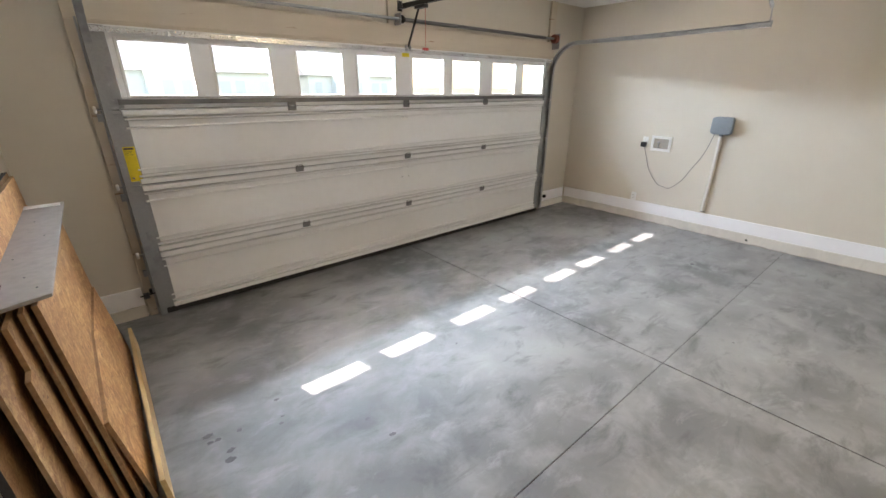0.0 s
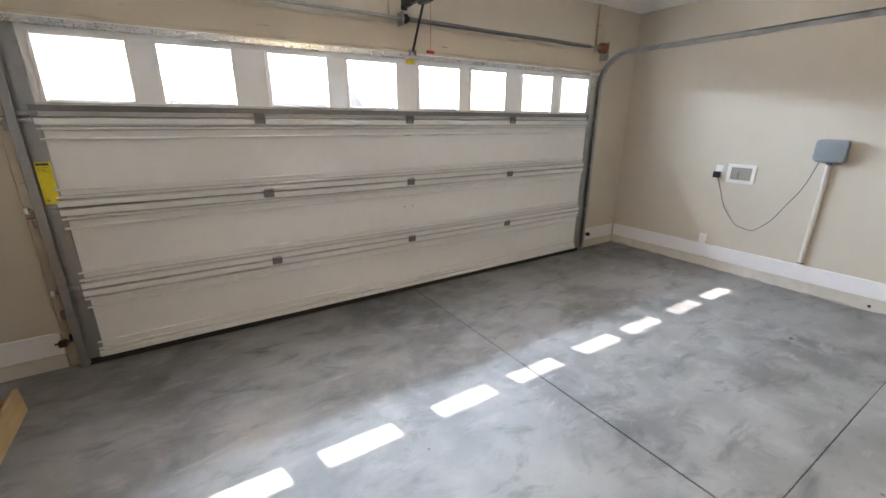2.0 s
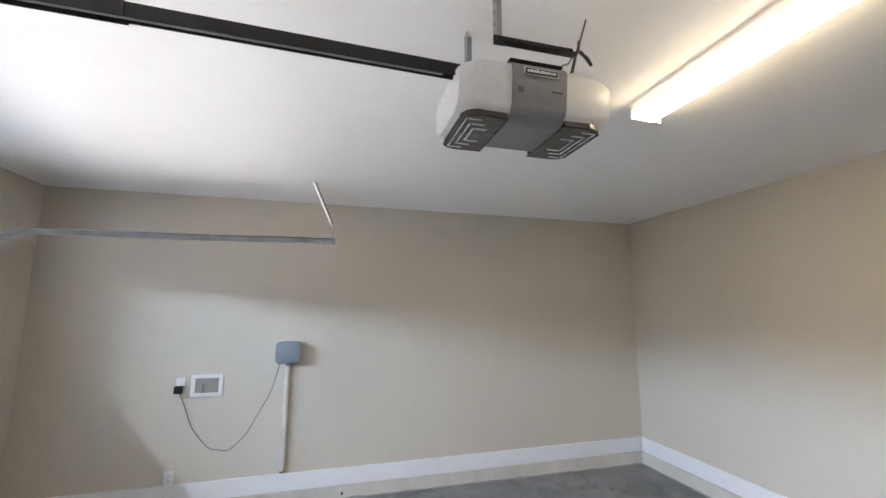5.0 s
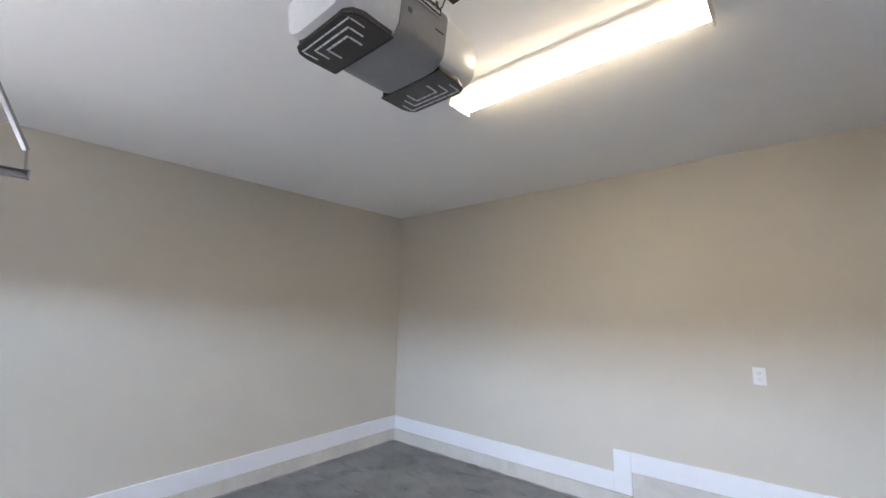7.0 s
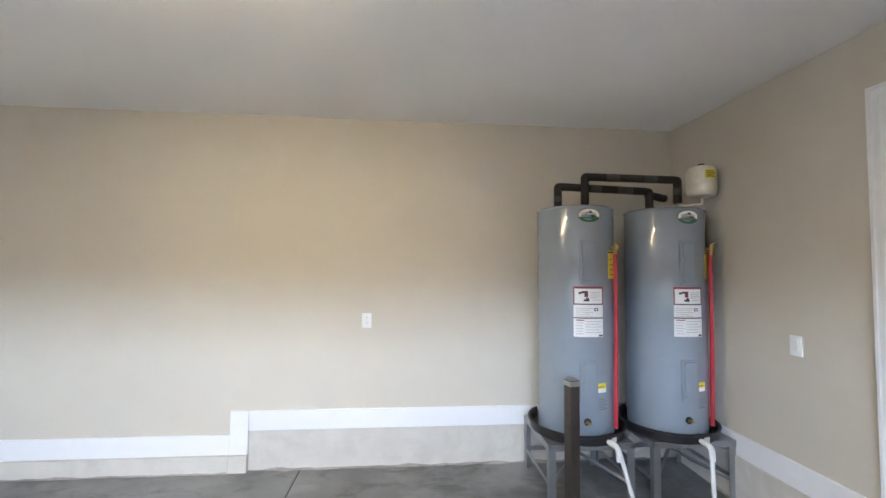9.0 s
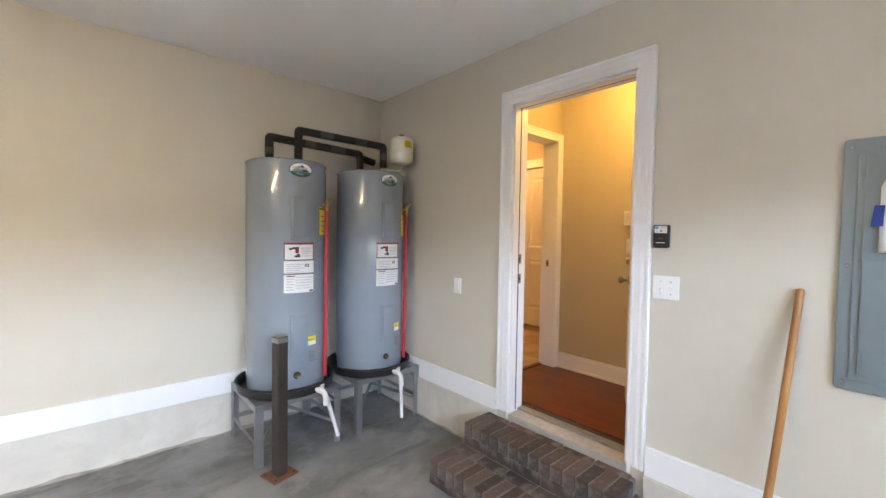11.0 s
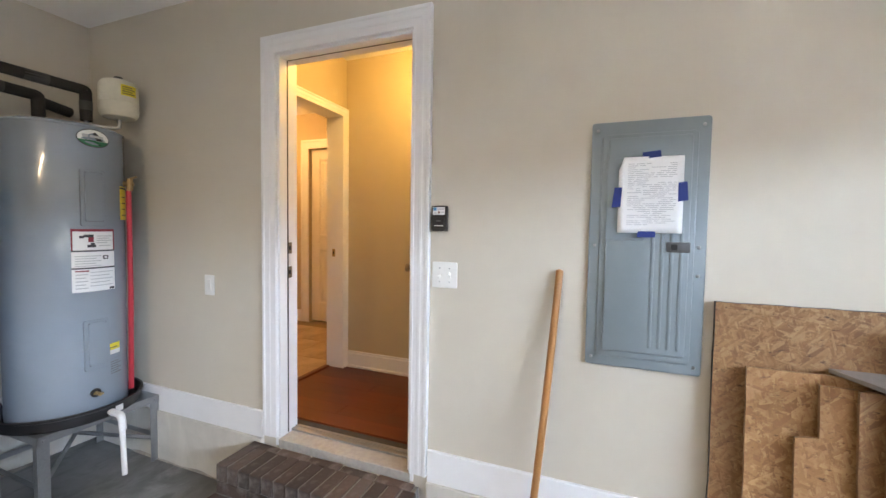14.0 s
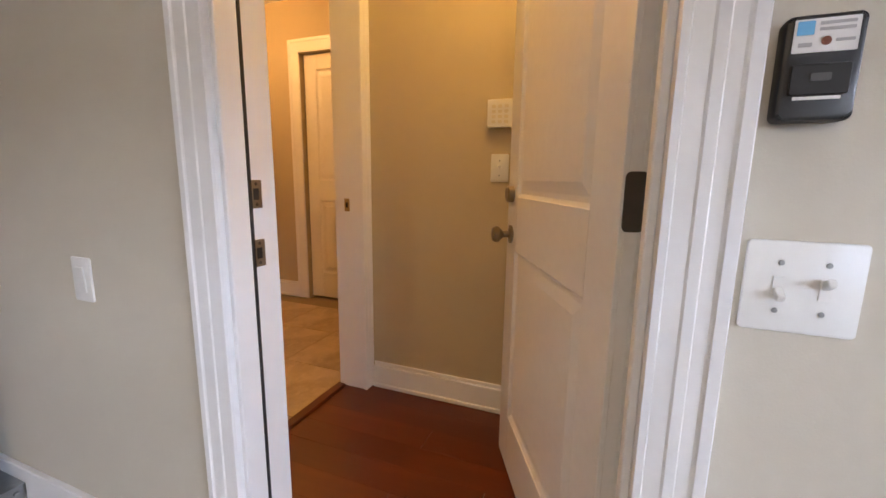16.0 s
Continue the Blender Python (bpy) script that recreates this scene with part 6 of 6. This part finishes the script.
def entry_door():
    hx, hy = JX - 0.006, DOOR_Y1 - 0.002
    ang = math.degrees(math.atan2(-0.436, -0.900))
    d = thing("entry_door", (hx, hy, SILL + 0.02), ang, label="white panelled house door standing open into the hall", category="door")
    w, h, t = 0.775, DOOR_TOP - SILL - 0.028, 0.044
    bm = turned(panel_door_bm(w, h, t, [(0.20, 0.80), (0.98, h - 0.12)]), Matrix.Translation((0, t / 2, 0)))
    part("leaf", bm, DOOR_CREAM, d)
    z_knob, z_bolt = 1.215 - SILL - 0.02, 1.352 - SILL - 0.02
    for s, y0 in ((1, t), (-1, 0.0)):
        prof = [(0, 0.0), (0.030, 0.0), (0.031, 0.006), (0.012, 0.010), (0.011, 0.03), (0.018, 0.036), (0.027, 0.046), (0.028, 0.056), (0.022, 0.066), (0.0, 0.070)]
        part("knob", turned(lathe(prof, 20), Matrix.Translation((w - 0.06, y0, z_knob)) @ pose(0, 0, 0, -90 * s)), NICKEL, d, "round antique nickel knob", True)
        prof = [(0, 0.0), (0.028, 0.0), (0.027, 0.018), (0.022, 0.022), (0, 0.022)]
        part("deadbolt", turned(lathe(prof, 20), Matrix.Translation((w - 0.06, y0, z_bolt)) @ pose(0, 0, 0, -90 * s)), NICKEL, d, "antique nickel deadbolt", True)
    for z in (0.22, 1.0, h - 0.2):
        bm = prism(rounded(t - 0.006, 0.10, 0.010), 0.003, Matrix(((0, 0, -1, 0.0006), (1, 0, 0, t / 2 - 0.002), (0, 1, 0, z), (0, 0, 0, 1))))
        tube([(-0.003, -0.005, z - 0.05), (-0.003, -0.005, z + 0.05)], 0.006, 8, bm)
        part("hinge", bm, BRONZE, d, "dark bronze hinge", True)
    return d


entry_door()


def strike(z, h, label):
    t = thing("strike_plate", (XW - 0.085, DOOR_Y0, z), label=label, category="strike plate", group="strike plates")
    part("plate", box(-0.016, 0.016, 0.0, 0.003, -h / 2, h / 2, 0.001), NICKEL, t)
    part("hole", box(-0.006, 0.009, 0.0031, 0.0036, -h / 5, h / 5), BLACK, t)
    for v in (-h * 0.36, h * 0.36):
        part("screw", turned(lathe([(0, 0.0015), (0.003, 0.001), (0.004, 0)], 8), Matrix.Translation((0, 0.003, v)) @ pose(0, 0, 0, -90)), BRONZE, t)
    return t


strike(1.36, 0.062, "antique nickel deadbolt strike on the jamb")
strike(1.228, 0.062, "antique nickel latch strike on the jamb")
t = thing("strike_plate", (OP0 + 0.0205, HALL_Y - 0.075, 1.272), label="small brass latch strike on the inner frame", category="strike plate", group="strike plates")
part("plate", box(0.0, 0.003, -0.014, 0.014, -0.03, 0.03, 0.001), BRASS, t)
part("hole", box(0.0031, 0.0036, -0.006, 0.006, -0.012, 0.012), BLACK, t)


def closet_door():
    d = thing("closet_door", (FX - 0.06, -1.41, SILL + 0.012), -90, label="closed white panelled closet door", category="door")
    w, h = 0.73, 2.385 - SILL - 0.018
    part("leaf", panel_door_bm(w, h, 0.035, [(0.22, 0.85), (1.02, h - 0.12)]), DOOR_CREAM, d)
    return d


closet_door()

rot90 = Matrix(((0, 0, 1, HX), (1, 0, 0, 0), (0, 1, 0, 0), (0, 0, 0, 1)))
toggle_switch(spot(rot90, -0.19, 1.447), 0.075, 0.115, (0.0,), "white toggle light switch on the hall wall", (1,))


def alarm_keypad():
    m = spot(rot90, -0.185, 1.667)
    t = thing("alarm_keypad", m.translation, label="white alarm keypad on the hall wall", category="keypad")
    r = m.to_3x3().to_4x4()
    part("body", prism(rounded(0.12, 0.105, 0.006), 0.026, r, bevel=0.003), WHITE_PLASTIC, t, smooth=True)
    for i in range(3):
        for j in range(4):
            part("key", prism(rounded(0.016, 0.012, 0.003), 0.003, r @ Matrix.Translation((-0.032 + 0.026 * i, -0.036 + 0.020 * j, 0.0255))), CREAM, t)
    part("foot", box(-0.055, 0.055, -0.058, -0.053, 0.0, 0.03, 0.001), WHITE_PLASTIC, t).matrix_basis = r
    return t


alarm_keypad()


# ---- lamps of the house ----
def ceiling_globe(x, y, power, tint, label):
    t = thing("ceiling_lamp", (x, y, HALL_TOP), label=label, category="ceiling lamp", group="house ceiling lamps")
    part("base", lathe([(0, 0), (0.09, 0), (0.09, -0.02), (0.07, -0.03), (0, -0.03)], 24), BRONZE, t, smooth=True)
    part("globe", lathe([(0.075, -0.03), (0.12, -0.045), (0.125, -0.07), (0.09, -0.10), (0, -0.115)], 28), HALL_GLOW, t, "lit frosted glass bowl", True)
    data = bpy.data.lights.new("lamp", "POINT")
    data.energy, data.color, data.shadow_soft_size = power, tint, 0.10
    lamp = new("lamp_light", data)
    lamp.parent = t
    lamp.location = (0, 0, -0.22)
    return t


ceiling_globe(-0.90, -0.06, HALL_WATTS, (1.0, 0.57, 0.08), "lit frosted bowl lamp on the hall ceiling")
ceiling_globe(-1.75, -2.3, ROOM_WATTS, (1.0, 0.48, 0.11), "lit frosted bowl lamp in the tiled room")


# ---- house across the street ----
def far_house(x, y, w, d, h, rise, label):
    t = thing("house", (x, y, -0.13), label=label, category="house", group="houses across the street")
    part("wall", box(-w / 2, w / 2, 0, d, 0, h), SIDING, t, "pale horizontal siding")
    bm = bmesh.new()
    o = 0.5
    a = [bm.verts.new(p) for p in ((-w / 2 - o, -o, h), (w / 2 + o, -o, h), (w / 2 + o, d + o, h), (-w / 2 - o, d + o, h), (-w / 2 - o, d / 2, h + rise), (w / 2 + o, d / 2, h + rise))]
    for f in ((0, 1, 5, 4), (2, 3, 4, 5), (0, 4, 3), (1, 2, 5), (0, 3, 2, 1)):
        bm.faces.new([a[i] for i in f])
    part("roof", bm, SHINGLE, t, "grey shingle roof")
    gx = -w * 0.15
    bm = bmesh.new()
    v = [bm.verts.new(p) for p in ((gx - 2.2, -1.2, 0), (gx + 2.2, -1.2, 0), (gx + 2.2, -1.2, h), (gx, -1.2, h + rise * 0.75), (gx - 2.2, -1.2, h))]
    f = bm.faces.new(v)
    for e in bmesh.ops.extrude_face_region(bm, geom=[f])["geom"]:
        if isinstance(e, bmesh.types.BMVert):
            e.co.y += d / 2 + 1
    part("gable", bm, SIDING, t, "front gable")
    for wx, wz, yy in ((gx - 0.7, 1.0, -1.25), (gx + 0.7, 1.0, -1.25), (w * 0.2, 1.0, -0.05), (w * 0.36, 1.0, -0.05), (-w * 0.42, 1.0, -0.05)):
        win = part("window", box(wx - 0.5, wx + 0.5, yy, yy + 0.06, wz, wz + 1.4), TRIM, t, "white window frame")
        part("pane", box(wx - 0.42, wx + 0.42, yy - 0.02, yy + 0.02, wz + 0.08, wz + 1.32), FAR_GLASS, win)
    part("door", box(w * 0.08, w * 0.08 + 0.95, -0.05, 0.02, 0.2, 2.25), FAR_GLASS, t)
    return t


far_house(9, 44, 15, 9, 3.0, 3.2, "pale sided house with a grey gabled roof")
far_house(-9, 46, 14, 9, 3.0, 3.0, "pale sided neighbour house with a grey roof")
far_house(27, 47, 14, 9, 3.0, 2.8, "pale sided house further along the street")

# ---- pieces: bricks, boards and tiles ----
def piece(name, me, parent, x, y, z, rz=0.0, tilt=0.0):
    ob = new(name, me)
    ob.parent = parent
    ob.matrix_basis = pose(x, y, z, tilt, 0, rz)
    return ob


def brick_mesh(a, b, c, name, seed):
    rnd = random.Random(seed)
    bm = box(-a / 2, a / 2, -b / 2, b / 2, -c / 2, c / 2)
    bmesh.ops.bevel(bm, geom=bm.edges[:], offset=0.004, segments=1, affect="EDGES")
    for v in bm.verts:
        v.co += Vector((rnd.uniform(-1, 1), rnd.uniform(-1, 1), rnd.uniform(-1, 1))) * 0.0016
    return mesh_of(name, bm, BRICK)


def brick_steps():
    z0 = fz(-0.2)
    s = thing("brick_steps", (XW + 0.03, -0.155, z0), label="two dusty brown brick steps up to the house door", category="steps")
    top, mid = 0.305 - z0, 0.165 - z0
    Y0, Y1 = -0.49, 0.52
    X1, X2 = 0.235, 0.525                       # fronts of the upper and lower step, from the wall
    bm = box(0.0, X1 - 0.010, Y0 + 0.014, Y1 - 0.014, 0, top - 0.007)
    box(X1 - 0.011, X2 - 0.010, Y0 + 0.014, Y1 - 0.085, 0, mid - 0.007, bm=bm)
    part("mortar", bm, MORTAR, s, "grey mortar between the bricks")
    rnd = random.Random(11)
    row = [brick_mesh(0.188, 0.063, 0.085, "brick", k) for k in range(4)]
    flat = [brick_mesh(0.054, 0.188, 0.058, "brick", 10 + k) for k in range(3)]
    wide = [brick_mesh(0.088, 0.188, 0.058, "brick", 30 + k) for k in range(3)]
    side = [brick_mesh(0.188, 0.054, 0.056, "brick", 20 + k) for k in range(3)]
    n = 14
    pitch = (Y1 - Y0) / n
    for i in range(n):
        y = Y0 + pitch * (i + 0.5)
        piece("brick", row[i % 4], s, X1 - 0.094 + rnd.uniform(-0.003, 0.003), y, top - 0.043 + rnd.uniform(-0.002, 0.002), rnd.uniform(-1, 1))
    for i in range(5):
        piece("brick", flat[i % 3], s, 0.022, Y0 + 0.098 + 0.196 * i, top - 0.030 + rnd.uniform(-0.002, 0.001), rnd.uniform(-0.8, 0.8))
        if i < 5:
            piece("brick", flat[(i + 1) % 3], s, X1 - 0.028, Y0 + 0.098 + 0.196 * i, top - 0.12, rnd.uniform(-0.8, 0.8))
    for yy in (Y0 + 0.027, Y1 - 0.027):
        piece("brick", side[0], s, X1 - 0.155, yy, top - 0.12)
    n2 = 13
    for i in range(n2):
        y = Y0 + pitch * (i + 0.5)
        piece("brick", row[(i + 2) % 4], s, X2 - 0.094 + rnd.uniform(-0.003, 0.003), y, mid - 0.043 + rnd.uniform(-0.002, 0.002), rnd.uniform(-1, 1))
    for i in range(5):
        if Y0 + 0.098 + 0.196 * i < Y1 - 0.1:
            piece("brick", wide[i % 3], s, X1 + 0.052, Y0 + 0.098 + 0.196 * i, mid - 0.030, rnd.uniform(-0.8, 0.8))
            piece("brick", flat[(i + 2) % 3], s, X2 - 0.028, Y0 + 0.098 + 0.196 * i, mid - 0.118, rnd.uniform(-0.8, 0.8))
    return s


brick_steps()

rnd = random.Random(5)
long_board = mesh_of("plank", box(-0.062, 0.062, -0.60, 0.60, -0.012, 0.0, 0.0004), HALL_WOOD)
x = HX + 0.063
k = 0
while x < JX - 0.06:
    y = HALL_Y - 0.10 + 0.55 - 0.3 * (k % 3)
    while y < 1.29:
        y0, y1 = max(y - 0.60, HALL_Y - 0.108), min(y + 0.60, 1.298)
        me = long_board if y1 - y0 > 1.199 else mesh_of("plank", box(-0.062, 0.062, y0 - y, y1 - y, -0.012, 0.0, 0.0004), HALL_WOOD)
        piece("plank", me, hall_floor, x, y, SILL)
        y += 1.202
    x += 0.1243
    k += 1
tile_bed = bpy.data.objects["room_floor_base"]
tile_me = mesh_of("tile", box(-0.222, 0.222, -0.222, 0.222, -0.012, -0.001, 0.002), TILE)
for i in range(4):
    for j in range(6):
        piece("tile", tile_me, tile_bed, -0.75 - 0.45 * i, HALL_Y - 0.39 - 0.45 * j, SILL)
